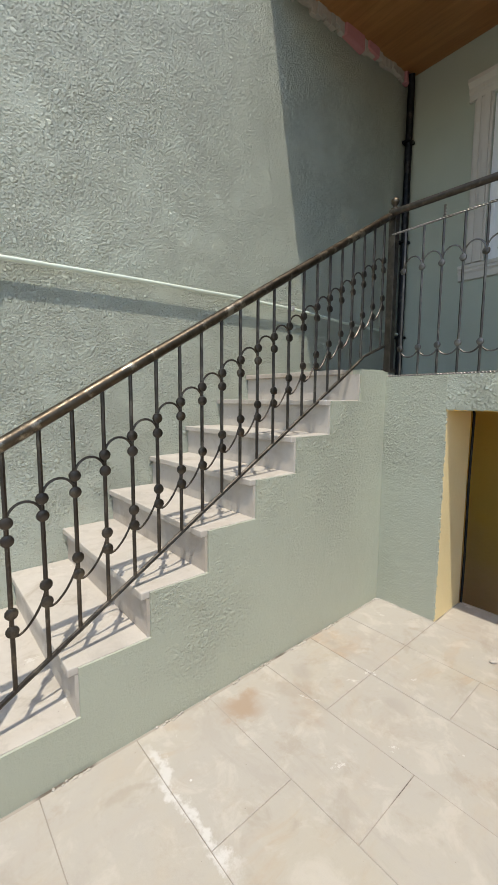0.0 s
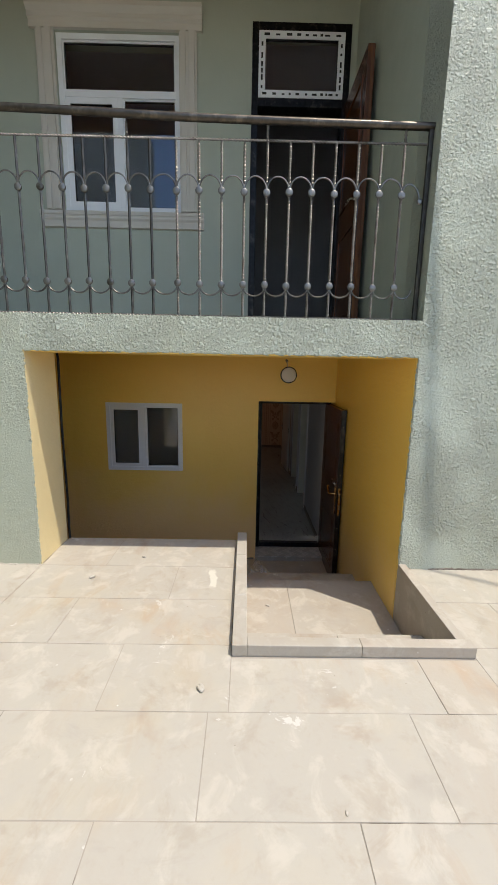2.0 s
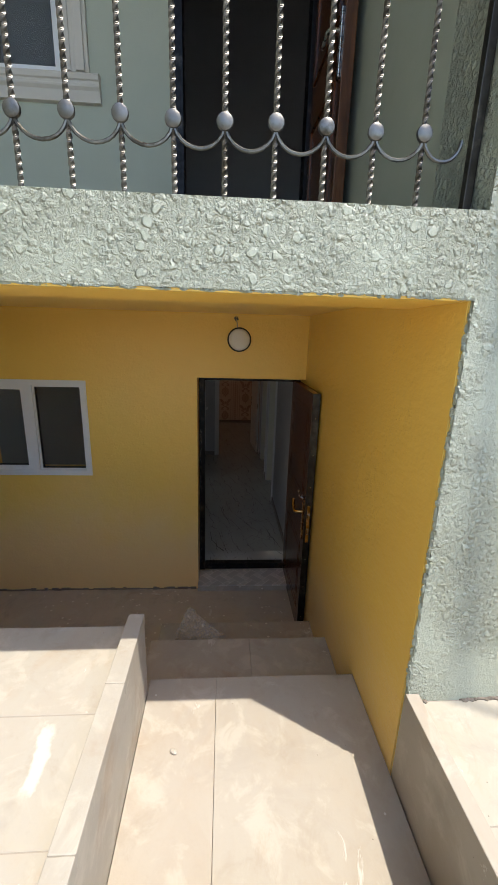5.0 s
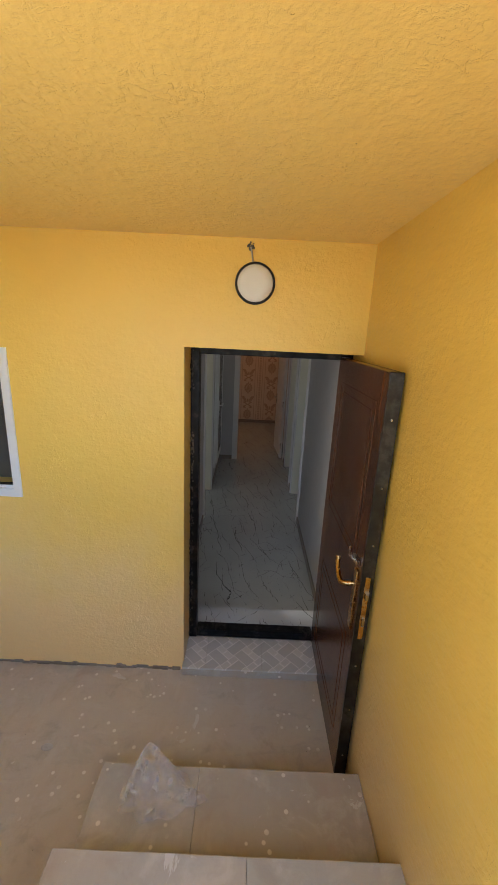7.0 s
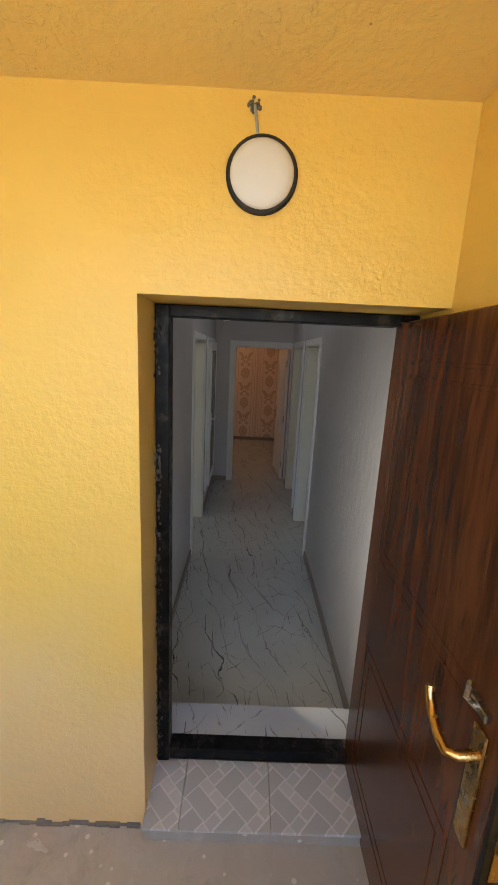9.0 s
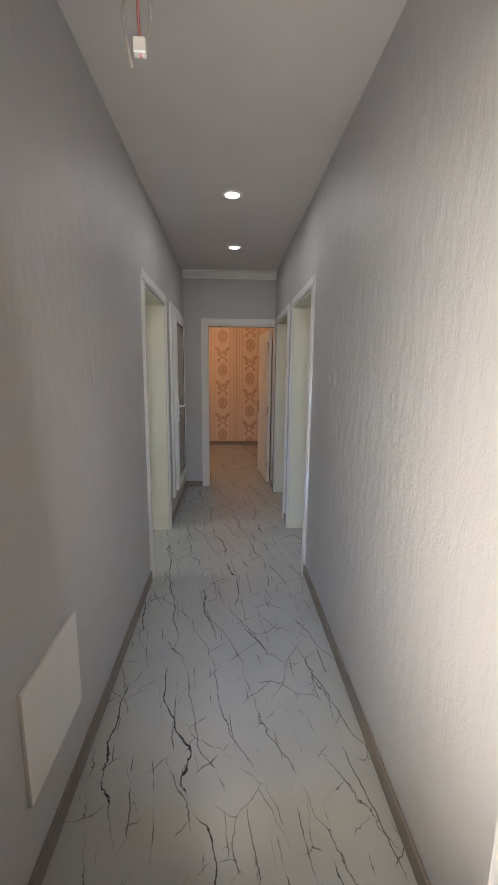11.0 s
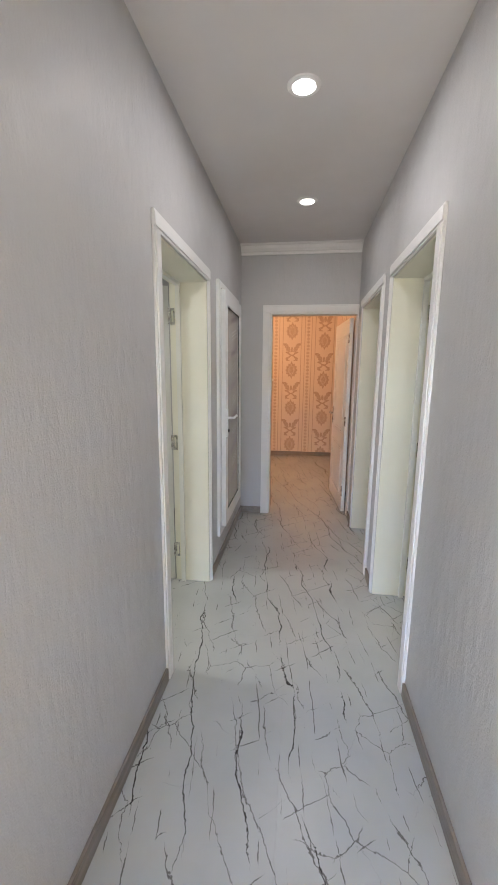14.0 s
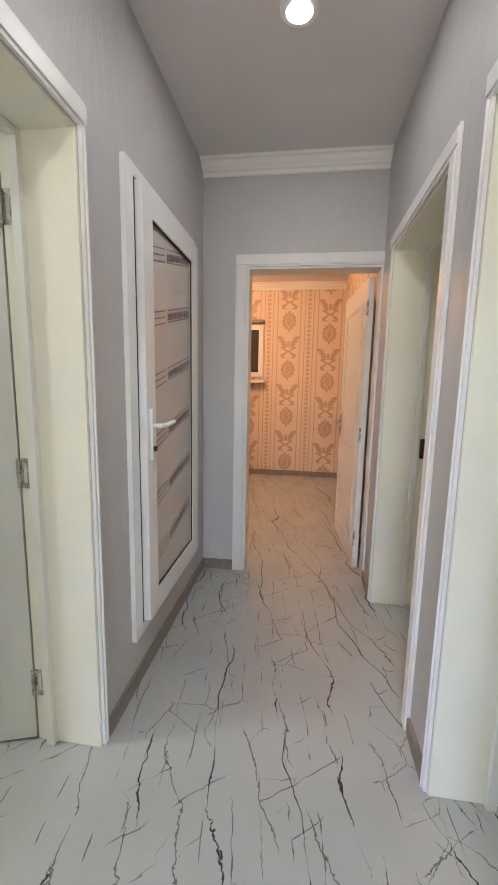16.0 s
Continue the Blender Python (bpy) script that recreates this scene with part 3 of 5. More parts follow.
# ---- the plan ----
FX = 2.25                     # front face of the house
BX = 4.18                     # back wall of the recess and of the balcony
RY = -0.755                   # side of the wing, right end of recess and balcony
WY = 2.80                     # tall wall beside the stair
SLAB0, SLAB1 = 1.262, 1.452    # balcony slab
PIT = -0.945                  # floor of the recess
FLOOR = -1.29                 # floor of the corridor
CL, CR, EX = 0.262, -0.892, 9.13   # corridor walls and its end
DOOR_TOP = 0.80

# ---- ground and courtyard ----
structure("ground", pierced((-60, -60, -0.4), (60, 60, -0.002), 2, [(1.50, 13.2, -4.8, 5.0)]), M["cement"], "grey cement bed under the courtyard paving")
structure("ground_strip", boxes((1.50, FX, -4.8, RY - 0.03, -0.4, -0.002), (1.50, 2.60, 0.20, 1.80, -0.4, -0.002), (1.50, FX + 0.2, 1.80, WY, -0.4, -0.002)), M["cement"], "cement bed beside the sunken steps")

structure("wall_facade", pierced((FX, -4.8, -1.5), (FX + 0.30, RY, 5.4), 0, [(-3.02, -1.825, 2.575, 4.25), (-2.91, -1.957, 0.175, 0.895)]), M["facade"], "sage green rough stucco facade of the wing")
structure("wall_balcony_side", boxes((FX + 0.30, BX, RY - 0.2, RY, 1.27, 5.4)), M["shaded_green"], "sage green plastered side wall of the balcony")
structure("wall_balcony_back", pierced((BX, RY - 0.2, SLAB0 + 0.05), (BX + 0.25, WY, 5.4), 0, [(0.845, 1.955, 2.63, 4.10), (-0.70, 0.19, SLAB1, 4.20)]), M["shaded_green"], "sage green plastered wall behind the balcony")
structure("wall_stair", boxes((-3.6, BX + 0.25, WY, WY + 0.25, -1.5, 7.0)), M["plain_green"], "tall sage green stucco wall beside the stair")
structure("wall_pier", boxes((FX - 0.004, 2.60, 1.418, 1.80, -0.4, SLAB1 + 0.003), (FX - 0.004, 2.60, 1.80, WY, -0.4, SLAB0)), M["smooth_green"], "sage green plastered pier beside the recess")
structure("wall_boundary", boxes((-3.6, FX, -4.25, -4.05, -0.4, 1.55)), M["plain_green"], "green plastered boundary wall of the courtyard")
structure("wall_behind", boxes((-3.85, -3.6, -5.05, WY + 0.25, -0.4, 1.3)), M["plain_green"], "plastered wall closing the courtyard")

structure("balcony_slab", pierced((FX, RY, SLAB0 + 0.04), (BX, WY, SLAB1), 2), M["facade"], "balcony slab with sage green stucco edge")
structure("balcony_beam", boxes((FX - 0.004, FX + 0.34, RY, 1.418, SLAB0, SLAB1 + 0.003)), M["facade"], "edge beam of the balcony in chunky sage stucco")
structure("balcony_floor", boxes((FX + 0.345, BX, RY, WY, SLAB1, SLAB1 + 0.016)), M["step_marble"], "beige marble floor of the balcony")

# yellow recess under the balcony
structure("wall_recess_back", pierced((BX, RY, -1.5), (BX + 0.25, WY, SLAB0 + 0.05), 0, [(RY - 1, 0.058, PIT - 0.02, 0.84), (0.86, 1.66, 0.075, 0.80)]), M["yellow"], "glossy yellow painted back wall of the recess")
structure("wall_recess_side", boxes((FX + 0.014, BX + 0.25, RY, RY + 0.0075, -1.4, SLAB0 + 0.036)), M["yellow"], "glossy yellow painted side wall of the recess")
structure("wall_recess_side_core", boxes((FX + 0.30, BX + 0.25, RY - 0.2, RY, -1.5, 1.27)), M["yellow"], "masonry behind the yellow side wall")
structure("wall_recess_pier_face", boxes((FX + 0.004, 2.604, 1.411, 1.418, -0.02, SLAB0), (2.60, 2.607, 1.418, WY, -1.3, SLAB0)), M["sunlit_yellow"], "yellow painted reveal of the pier, sun glare put into its pale colour")
structure("ceiling_recess", boxes((FX + 0.34, BX, RY + 0.007, WY, SLAB0 + 0.032, SLAB0 + 0.04)), M["yellow_ceiling"], "yellow painted ceiling of the recess")
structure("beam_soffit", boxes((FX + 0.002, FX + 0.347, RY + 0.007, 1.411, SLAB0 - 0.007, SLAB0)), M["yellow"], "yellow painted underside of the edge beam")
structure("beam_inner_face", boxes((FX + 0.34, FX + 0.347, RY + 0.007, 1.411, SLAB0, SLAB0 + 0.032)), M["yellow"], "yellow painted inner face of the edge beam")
structure("floor_recess", boxes((2.60, BX + 0.02, RY, WY, PIT - 0.25, PIT)), M["pit_floor"], "dusty tan floor of the sunken recess")
structure("wall_recess_front", boxes((2.55, 2.606, 0.232, WY, PIT - 0.3, -0.035)), M["pit_floor"], "cement face below the courtyard edge")

# the stucco's torn edges round the mouth of the recess, and cement crumbs along the foot of the facade and the stair
def lumps_of(lumps):
    """Small uneven lumps. lumps: centre and half sizes of each."""
    bm = bmesh.new()
    for (cx, cy, cz), (hx, hy, hz) in lumps:
        made = bmesh.ops.create_icosphere(bm, subdivisions=1, radius=1.0)["verts"]
        for v in made:
            v.co = Vector((cx + v.co.x * hx, cy + v.co.y * hy, cz + v.co.z * hz)) + 0.25 * min(hx, hy, hz) * noise.noise_vector(v.co * 3 + Vector((cx, cy, cz)) * 40)
    return bm


def ragged(name, label, material, lumps):
    return structure(name, lumps_of(lumps), material, label)


rng = random.Random(31)
ragged("trim_stucco_edge", "torn stucco edge beside the yellow side wall", M["facade"],
       [((FX + rng.uniform(0.003, 0.012), RY + rng.uniform(-0.006, 0.004), 0.03 + 0.0085 * k), (rng.uniform(0.003, 0.009), rng.uniform(0.003, 0.009), rng.uniform(0.005, 0.020))) for k in range(144)])
ragged("trim_stucco_edge_pier", "torn stucco edge beside the yellow pier face", M["smooth_green"],
       [((FX + rng.uniform(-0.002, 0.004), 1.416 + rng.uniform(-0.004, 0.004), 0.01 + 0.0095 * k), (rng.uniform(0.003, 0.007), rng.uniform(0.004, 0.009), rng.uniform(0.005, 0.012))) for k in range(130)])
ragged("trim_beam_edge", "torn stucco edge under the balcony beam", M["facade"],
       [((FX + rng.uniform(-0.002, 0.004), RY + 0.01 + 0.0105 * k, SLAB0 + rng.uniform(-0.004, 0.004)), (rng.uniform(0.002, 0.005), rng.uniform(0.006, 0.020), rng.uniform(0.002, 0.006))) for k in range(205)])
ragged("trim_foot_facade", "ragged dark mortar along the foot of the facade", M["foot_mortar"],
       [((FX + rng.uniform(-0.006, 0.002), RY - 0.05 - 0.0125 * k, rng.uniform(-0.001, 0.004)), (rng.uniform(0.004, 0.010), rng.uniform(0.006, 0.015), rng.uniform(0.004, 0.012))) for k in range(315) if noise.noise(Vector((0, k * 0.09, 2))) > -0.12])
ragged("trim_foot_stair", "pale cement crumbs along the foot of the stair", M["raw"],
       [((0.10 + 0.0143 * k, 1.784 + rng.uniform(-0.008, 0.004), rng.uniform(-0.001, 0.003)), (rng.uniform(0.005, 0.014), rng.uniform(0.004, 0.010), rng.uniform(0.003, 0.009))) for k in range(150) if noise.noise(Vector((k * 0.11, 5, 2))) > 0.0])
ragged("trim_foot_pier", "pale cement crumbs along the foot of the pier", M["raw"],
       [((FX - 0.008 + rng.uniform(-0.006, 0.004), 1.43 + 0.0125 * k, rng.uniform(-0.001, 0.003)), (rng.uniform(0.004, 0.011), rng.uniform(0.005, 0.013), rng.uniform(0.003, 0.008))) for k in range(28)])

# roof over balcony and wing
roof_bm = bmesh.new()
extrude_profile(roof_bm, [(2.125, 4.397), (4.5, 4.70), (4.5, 4.95), (2.125, 4.62)], 1, RY - 0.1, WY - 0.03)
structure("soffit_balcony", roof_bm, M["soffit"], "orange varnished boarded soffit over the balcony")
structure("roof_wing", boxes((2.12, 13.2, -5.0, RY - 0.1, 5.4, 5.6), (4.4, 13.2, RY - 0.1, 5.0, 5.0, 5.6)), M["raw"], "flat roof over the house")
strip_bm = bmesh.new()
rng = random.Random(4)
for k in range(34):
    xa = 2.16 + k * 0.06
    zt = 4.40 + 0.1277 * (xa - 2.15)
    box(strip_bm, xa, xa + 0.058, WY - 0.03 - rng.uniform(0, 0.02), WY, zt - rng.uniform(0.05, 0.10), zt + 0.08, 0.004)
structure("trim_roof_gap", strip_bm, M["raw"], "crumbling raw plaster joint under the roof edge")
for a, b, d in ((3.0, 3.28, 0.09), (3.34, 3.52, 0.06), (4.02, 4.10, 0.10)):
    pbm = boxes((a, b, WY - 0.062, WY - 0.004, 4.40 + 0.1277 * (a - 2.15) - d, 4.50 + 0.1277 * (a - 2.15)), bevel=0.012)
    tagged(part("foam_strip", pbm, M["pink"], None), "pink foam filler pressed under the roof edge", "foam filler", "foam fillers")

# ---- corridor and rooms beyond ----
LD, R1, R2 = (6.775, 7.66), (6.84, 7.665), (7.965, 8.85)
ED = (-0.895, -0.035)
for name, row in (("floor_corridor", (4.585, EX + 0.2, -1.2, 0.58)), ("floor_papered_room", (EX + 0.2, 12.4, CR - 0.25, 3.4)), ("floor_room_left", (5.4, EX, 0.58, 4.2)), ("floor_room_right", (5.4, EX, -4.4, -1.2))):
    structure(name, boxes((*row, FLOOR - 0.2, FLOOR)), M["tile"], "white porcelain floor with black crack veins")
structure("wall_corridor_left", pierced((BX + 0.25, CL, FLOOR), (EX, CL + 0.25, CEIL + 0.1), 1, [(LD[0], LD[1], FLOOR, DOOR_TOP)]), M["grey"], "grey painted corridor wall")
structure("wall_corridor_right", pierced((BX + 0.25, CR - 0.25, FLOOR), (EX, CR, CEIL + 0.1), 1, [(R1[0], R1[1], FLOOR, DOOR_TOP), (R2[0], R2[1], FLOOR, DOOR_TOP)]), M["grey"], "grey painted corridor wall with trowelled grain")
structure("wall_corridor_end", pierced((EX, -1.3, FLOOR), (EX + 0.15, 4.2, CEIL + 0.1), 0, [(ED[0], ED[1], FLOOR, DOOR_TOP)]), M["grey"], "grey painted end wall of the corridor")
structure("wall_corridor_entry", pierced((BX + 0.25, CR, -1.5), (4.50, CL, CEIL + 0.1), 0, [(-0.75, 0.058, -1.6, 0.84)]), M["grey"], "grey inner face of the entrance wall")
for name, row in (("ceiling_corridor", (BX + 0.25, EX, CR - 0.25, CL + 0.25)), ("ceiling_room_left", (5.4, EX, CL + 0.25, 4.2)), ("ceiling_room_right", (5.4, EX, -4.4, CR - 0.25)), ("ceiling_papered_room", (EX, 12.5, -1.3, 4.2))):
    structure(name, boxes((*row, CEIL, CEIL + 0.08)), M["ceiling"], "plain off-white ceiling")
structure("wall_room_left", boxes((5.3, 5.4, CL + 0.25, 4.3, FLOOR, CEIL), (5.3, EX, 4.2, 4.3, FLOOR, CEIL)), M["cream_jamb"], "pale walls of the room on one side")
structure("wall_room_right", boxes((5.3, 5.4, -4.4, CR - 0.25, FLOOR, CEIL), (5.3, EX, -4.5, -4.4, FLOOR, CEIL), (EX, EX + 0.1, -4.5, -1.3, FLOOR, CEIL), (7.78, 7.86, -4.4, CR - 0.25, FLOOR, CEIL)), M["cream_jamb"], "pale walls of the rooms on the other side")
structure("wall_papered", boxes((12.22, 12.4, CR - 0.4, 3.4, FLOOR, CEIL), (EX + 0.15, 12.22, CR - 0.4, CR - 0.05, FLOOR, CEIL), (EX + 0.15, 12.22, 3.3, 3.4, FLOOR, CEIL)), M["paper"], "wall papered in brown and cream damask columns")
structure("doorstep_ledge", boxes((4.44, 4.585, -0.755, 0.11, FLOOR - 0.1, -0.836)), M["tile"], "white veined tile ledge inside the entrance")
structure("floor_under", boxes((2.4, 5.4, -4.8, -0.96, -1.6, -1.29), (2.4, 5.4, 0.6, WY, -1.6, -1.29)), M["cement"], "cement floor of the cellar rooms")
# unlit rooms: their walls and ceiling carry the gloom as dark colour
structure("wall_cellar", boxes((5.2, 5.3, -4.8, -1.2, -1.4, 1.3), (2.55, 5.3, -4.8, -4.7, -1.4, 5.0), (5.2, 5.3, 0.57, WY, -1.4, 1.3)), M["dark"], "plastered cellar walls, coloured dark as unlit")
structure("ceiling_cellar", boxes((2.55, 5.3, -4.8, RY - 0.2, 1.35, 1.5), (BX + 0.25, 5.3, CL + 0.25, WY, 1.35, 1.5)), M["dark"], "ceiling of the cellar rooms, coloured dark as unlit")
structure("wall_upper_rooms", boxes((6.4, 6.5, -4.8, WY, 1.5, 5.0), (BX + 0.25, 6.5, WY, WY + 0.1, 1.5, 5.0), (2.55, 6.5, -4.8, -4.7, 1.5, 5.0)), M["dark"], "walls of the upper rooms, coloured dark as unlit")
structure("ceiling_upper_rooms", boxes((BX + 0.25, 6.5, RY - 0.2, WY, 4.72, 4.8), (2.55, 6.5, -4.8, RY - 0.2, 4.72, 4.8)), M["ceiling"], "white ceiling of the upper rooms")

# skirting boards
for name, rows in (("baseboard_left", ((4.66, LD[0] - 0.075, CL - 0.014, CL, FLOOR, FLOOR + 0.072), (LD[1] + 0.03, EX, CL - 0.014, CL, FLOOR, FLOOR + 0.072))),
                   ("baseboard_right", ((4.66, R1[0] - 0.075, CR, CR + 0.014, FLOOR, FLOOR + 0.072), (R1[1] + 0.03, R2[0] - 0.075, CR, CR + 0.014, FLOOR, FLOOR + 0.072), (R2[1] + 0.03, EX, CR, CR + 0.014, FLOOR, FLOOR + 0.072))),
                   ("baseboard_end", ((EX - 0.014, EX, ED[1] + 0.075, CL - 0.014, FLOOR, FLOOR + 0.072),)),
                   ("baseboard_papered", ((12.206, 12.22, CR - 0.05, 3.3, FLOOR, FLOOR + 0.072), (EX + 0.15, 12.206, CR - 0.05, CR - 0.036, FLOOR, FLOOR + 0.072)))):
    structure(name, boxes(*rows, bevel=0.003), M["skirt"], "narrow grey-brown wood-grain skirting board")

# cornices
def cornice(name, x, y0, y1, deep=0.085):
    """A stepped cove along y, on a wall that faces -x."""
    prof = [(x, CEIL), (x - deep, CEIL), (x - deep, CEIL - 0.016), (x - deep * 0.8, CEIL - 0.020), (x - deep * 0.62, CEIL - 0.040), (x - deep * 0.40, CEIL - 0.052), (x - deep * 0.34, CEIL - 0.060), (x - deep * 0.16, CEIL - 0.066), (x - deep * 0.12, CEIL - 0.084), (x, CEIL - 0.088)]
    return structure(name, extrude_profile(bmesh.new(), prof, 1, y0, y1), M["cornice"], "white moulded plaster cornice")


cornice("trim_cornice_end", EX, CR + 0.002, CL - 0.002)
cornice("trim_cornice_papered", 12.22, CR - 0.05, 3.3, 0.1)
for k, zc in enumerate((CEIL - 0.03, CEIL - 0.09, CEIL - 0.15)):
    structure("trim_cornice_room", boxes((5.4, EX, 4.12 - 0.02 * (2 - k), 4.2, zc - 0.025, zc), (EX - 0.08 + 0.02 * (2 - k), EX, CL + 0.25, 4.2, zc - 0.025, zc)), M["cornice"], "stepped white cornice of the side room")

# ---- doors of the corridor ----


def casing(name, axis, face, way, a, b, top, wide=0.075, far=None):
    """A moulded architrave on a wall's face round an opening from a to b. way: the side to which it stands proud; far: its width at b."""
    far = wide if far is None else far
    ob = tagged(new(name), "white moulded door casing on the grey wall", kind="structure")
    def run(label, p0, p1, q0, q1):
        rows = []
        for inset, proud in ((0.0, 0.012), (0.012, 0.018), (0.030, 0.015)):
            lo, hi = sorted((face, face + way * proud))
            dp, dq = (inset if p1 - p0 < q1 - q0 else 0), (inset if p1 - p0 >= q1 - q0 else 0)
            if p1 - p0 - 2 * dp < 0.006 or q1 - q0 - 2 * dq < 0.006:
                continue
            e = 0.15 * inset
            uv = (p0 + max(dp, e), p1 - max(dp, e), q0 + max(dq, e), q1 - dq)
            rows.append((uv[0], uv[1], lo, hi, uv[2], uv[3]) if axis == 1 else (lo, hi, uv[0], uv[1], uv[2], uv[3]))
        part(label, boxes(*rows, bevel=0.002), M["casing"], ob)
    run("upright", a - wide, a, FLOOR, top)
    run("upright", b, b + far, FLOOR, top)
    run("head", a - wide, b + far, top, top + wide)
    return ob


casing("door_casing_left", 1, CL, -1, LD[0], LD[1], DOOR_TOP, far=0.03)
casing("door_casing_right", 1, CR, 1, R1[0], R1[1], DOOR_TOP, far=0.03)
casing("door_casing_right_far", 1, CR, 1, R2[0], R2[1], DOOR_TOP, far=0.03)
casing("door_casing_end", 0, EX, -1, ED[0], ED[1], DOOR_TOP, far=0.075)


def jamb(name, a, b, y0, y1, top, stop, hung=True):
    """The lining of an opening along x, with a door stop at the room side."""
    ob = tagged(new(name), "smooth cream-white door lining with a stop rail", kind="structure")
    s0, s1 = (y1 - 0.075, y1 - 0.045) if stop > 0 else (y0 + 0.045, y0 + 0.075)
    part("side", boxes((a, a + 0.012, y0, y1, FLOOR, top), bevel=0.002), M["cream_jamb"], ob)
    part("side", boxes((b - 0.012, b, y0, y1, FLOOR, top), bevel=0.002), M["cream_jamb"], ob)
    part("head", boxes((a + 0.012, b - 0.012, y0, y1, top - 0.012, top), bevel=0.002), M["cream_jamb"], ob)
    part("stop", boxes((b - 0.034, b - 0.012, s0, s1, FLOOR, top - 0.012), (a + 0.012, a + 0.034, s0, s1, FLOOR, top - 0.012), (a + 0.034, b - 0.034, s0, s1, top - 0.034, top - 0.012), bevel=0.002), M["white_door"], ob)
    if hung:
        edge = (y1, y1 - 0.036) if stop > 0 else (y0 + 0.036, y0)
        for z in (FLOOR + 0.24, FLOOR + 1.03, top - 0.22):
            plate = part("hinge", pierced((b - 0.0145, min(edge) + 0.003, z - 0.052), (b - 0.0122, max(edge) - 0.003, z + 0.052), 0, [(min(edge) + 0.011, max(edge) - 0.011, z - 0.036, z + 0.036)]), M["chrome"], ob, "steel hinge plate with a cut-out")
            yk = y1 + 0.004 if stop > 0 else y0 - 0.004
            part("knuckle", tube(bmesh.new(), [(b - 0.019, yk, z - 0.05), (b - 0.019, yk, z + 0.05)], 0.006, 8), M["chrome"], plate, smooth=True)
    return ob


jamb("door_lining_left", LD[0], LD[1], CL + 0.001, CL + 0.249, DOOR_TOP, 1)
jamb("door_lining_right", R1[0], R1[1], CR - 0.249, CR - 0.001, DOOR_TOP, -1)
jamb("door_lining_right_far", R2[0], R2[1], CR - 0.249, CR - 0.001, DOOR_TOP, -1, False)
lining = tagged(new("door_lining_end"), "white lining of the end doorway", kind="structure")
part("side", boxes((EX + 0.001, EX + 0.149, ED[0], ED[0] + 0.014, FLOOR, DOOR_TOP)), M["casing"], lining)
part("side", boxes((EX + 0.001, EX + 0.149, ED[1] - 0.014, ED[1], FLOOR, DOOR_TOP)), M["casing"], lining)
part("head", boxes((EX + 0.001, EX + 0.149, ED[0] + 0.014, ED[1] - 0.014, DOOR_TOP - 0.014, DOOR_TOP)), M["casing"], lining)


def lever(parent, x, y, z, way, side, material, plate=0.2):
    """A lever handle on its long plate. The plate lies in the plane y = const of its leaf; way: where the lever points along x; side: out of the leaf along y."""
    hold = part("handle", boxes((x - 0.019, x + 0.019, min(y, y + side * 0.007), max(y, y + side * 0.007), z - plate * 0.62, z + plate * 0.38), bevel=0.003), material, parent)
    bm = bmesh.new()
    tube(bm, [(x, y, z), (x, y + side * 0.035, z), (x + way * 0.008, y + side * 0.047, z), (x + way * 0.03, y + side * 0.05, z + 0.002), (x + way * 0.07, y + side * 0.05, z + 0.012), (x + way * 0.11, y + side * 0.048, z + 0.008), (x + way * 0.125, y + side * 0.043, z)], 0.009, 10)
    part("lever", bm, material, hold, smooth=True)
    bm = lathe(bmesh.new(), [(0.010, 0), (0.010, 0.012), (0.004, 0.014)], 14, Matrix.Translation((x, y, z - plate * 0.36)) @ Matrix.Rotation(radians(-90 * side), 4, "X"))
    part("key_cylinder", bm, M["chrome"], hold, smooth=True)
    return hold


def panel_leaf(name, label, hinge, angle, wide, high, material, mirror=1, hinges=True, material_hinge=None):
    """A panelled leaf that turns about its hinge: built along +x from the hinge, then turned by angle degrees."""
    ob = thing(name, label, "door")
    t = 0.04
    body = boxes((0.0, wide, -t / 2, t / 2, 0.008, high), bevel=0.002)
    part("leaf", body, material, ob)
    for (u0, u1, v0, v1) in ((0.11, wide - 0.11, 0.16, 0.72), (0.11, wide - 0.11, 0.84, high - 0.14)):
        for s in (1, -1):
            bm = bmesh.new()
            f = s * t / 2
            for grow, proud in ((0.0, 0.004), (0.022, 0.0065), (0.05, 0.003)):
                lo, hi = sorted((f, f + s * proud))
                for r in ((u0 + grow, u1 - grow, v0 + grow, v0 + grow + 0.014), (u0 + grow, u1 - grow, v1 - grow - 0.014, v1 - grow), (u0 + grow, u0 + grow + 0.014, v0 + grow + 0.014, v1 - grow - 0.014), (u1 - grow - 0.014, u1 - grow, v0 + grow + 0.014, v1 - grow - 0.014)):
                    box(bm, r[0], r[1], lo, hi, r[2], r[3], 0.0015)
            part("panel_moulding", bm, material, ob)
    if hinges:
        for zh in (0.24, 1.0, high - 0.2):
            bm = tube(bmesh.new(), [(-0.006, mirror * t / 2, zh - 0.05), (-0.006, mirror * t / 2, zh + 0.05)], 0.0075, 8)
            box(bm, -0.03, 0.024, mirror * t / 2 - 0.0015, mirror * t / 2 + 0.0015, zh - 0.05, zh + 0.05)
            part("hinge", bm, M["chrome"], ob, "steel butt hinge")
    for s in (1, -1):
        lever(ob, wide - 0.06, s * t / 2, 1.02, -1, s, M["chrome"])
    ob.location, ob.rotation_euler = (hinge[0], hinge[1], FLOOR), (0, 0, radians(angle))
    return ob


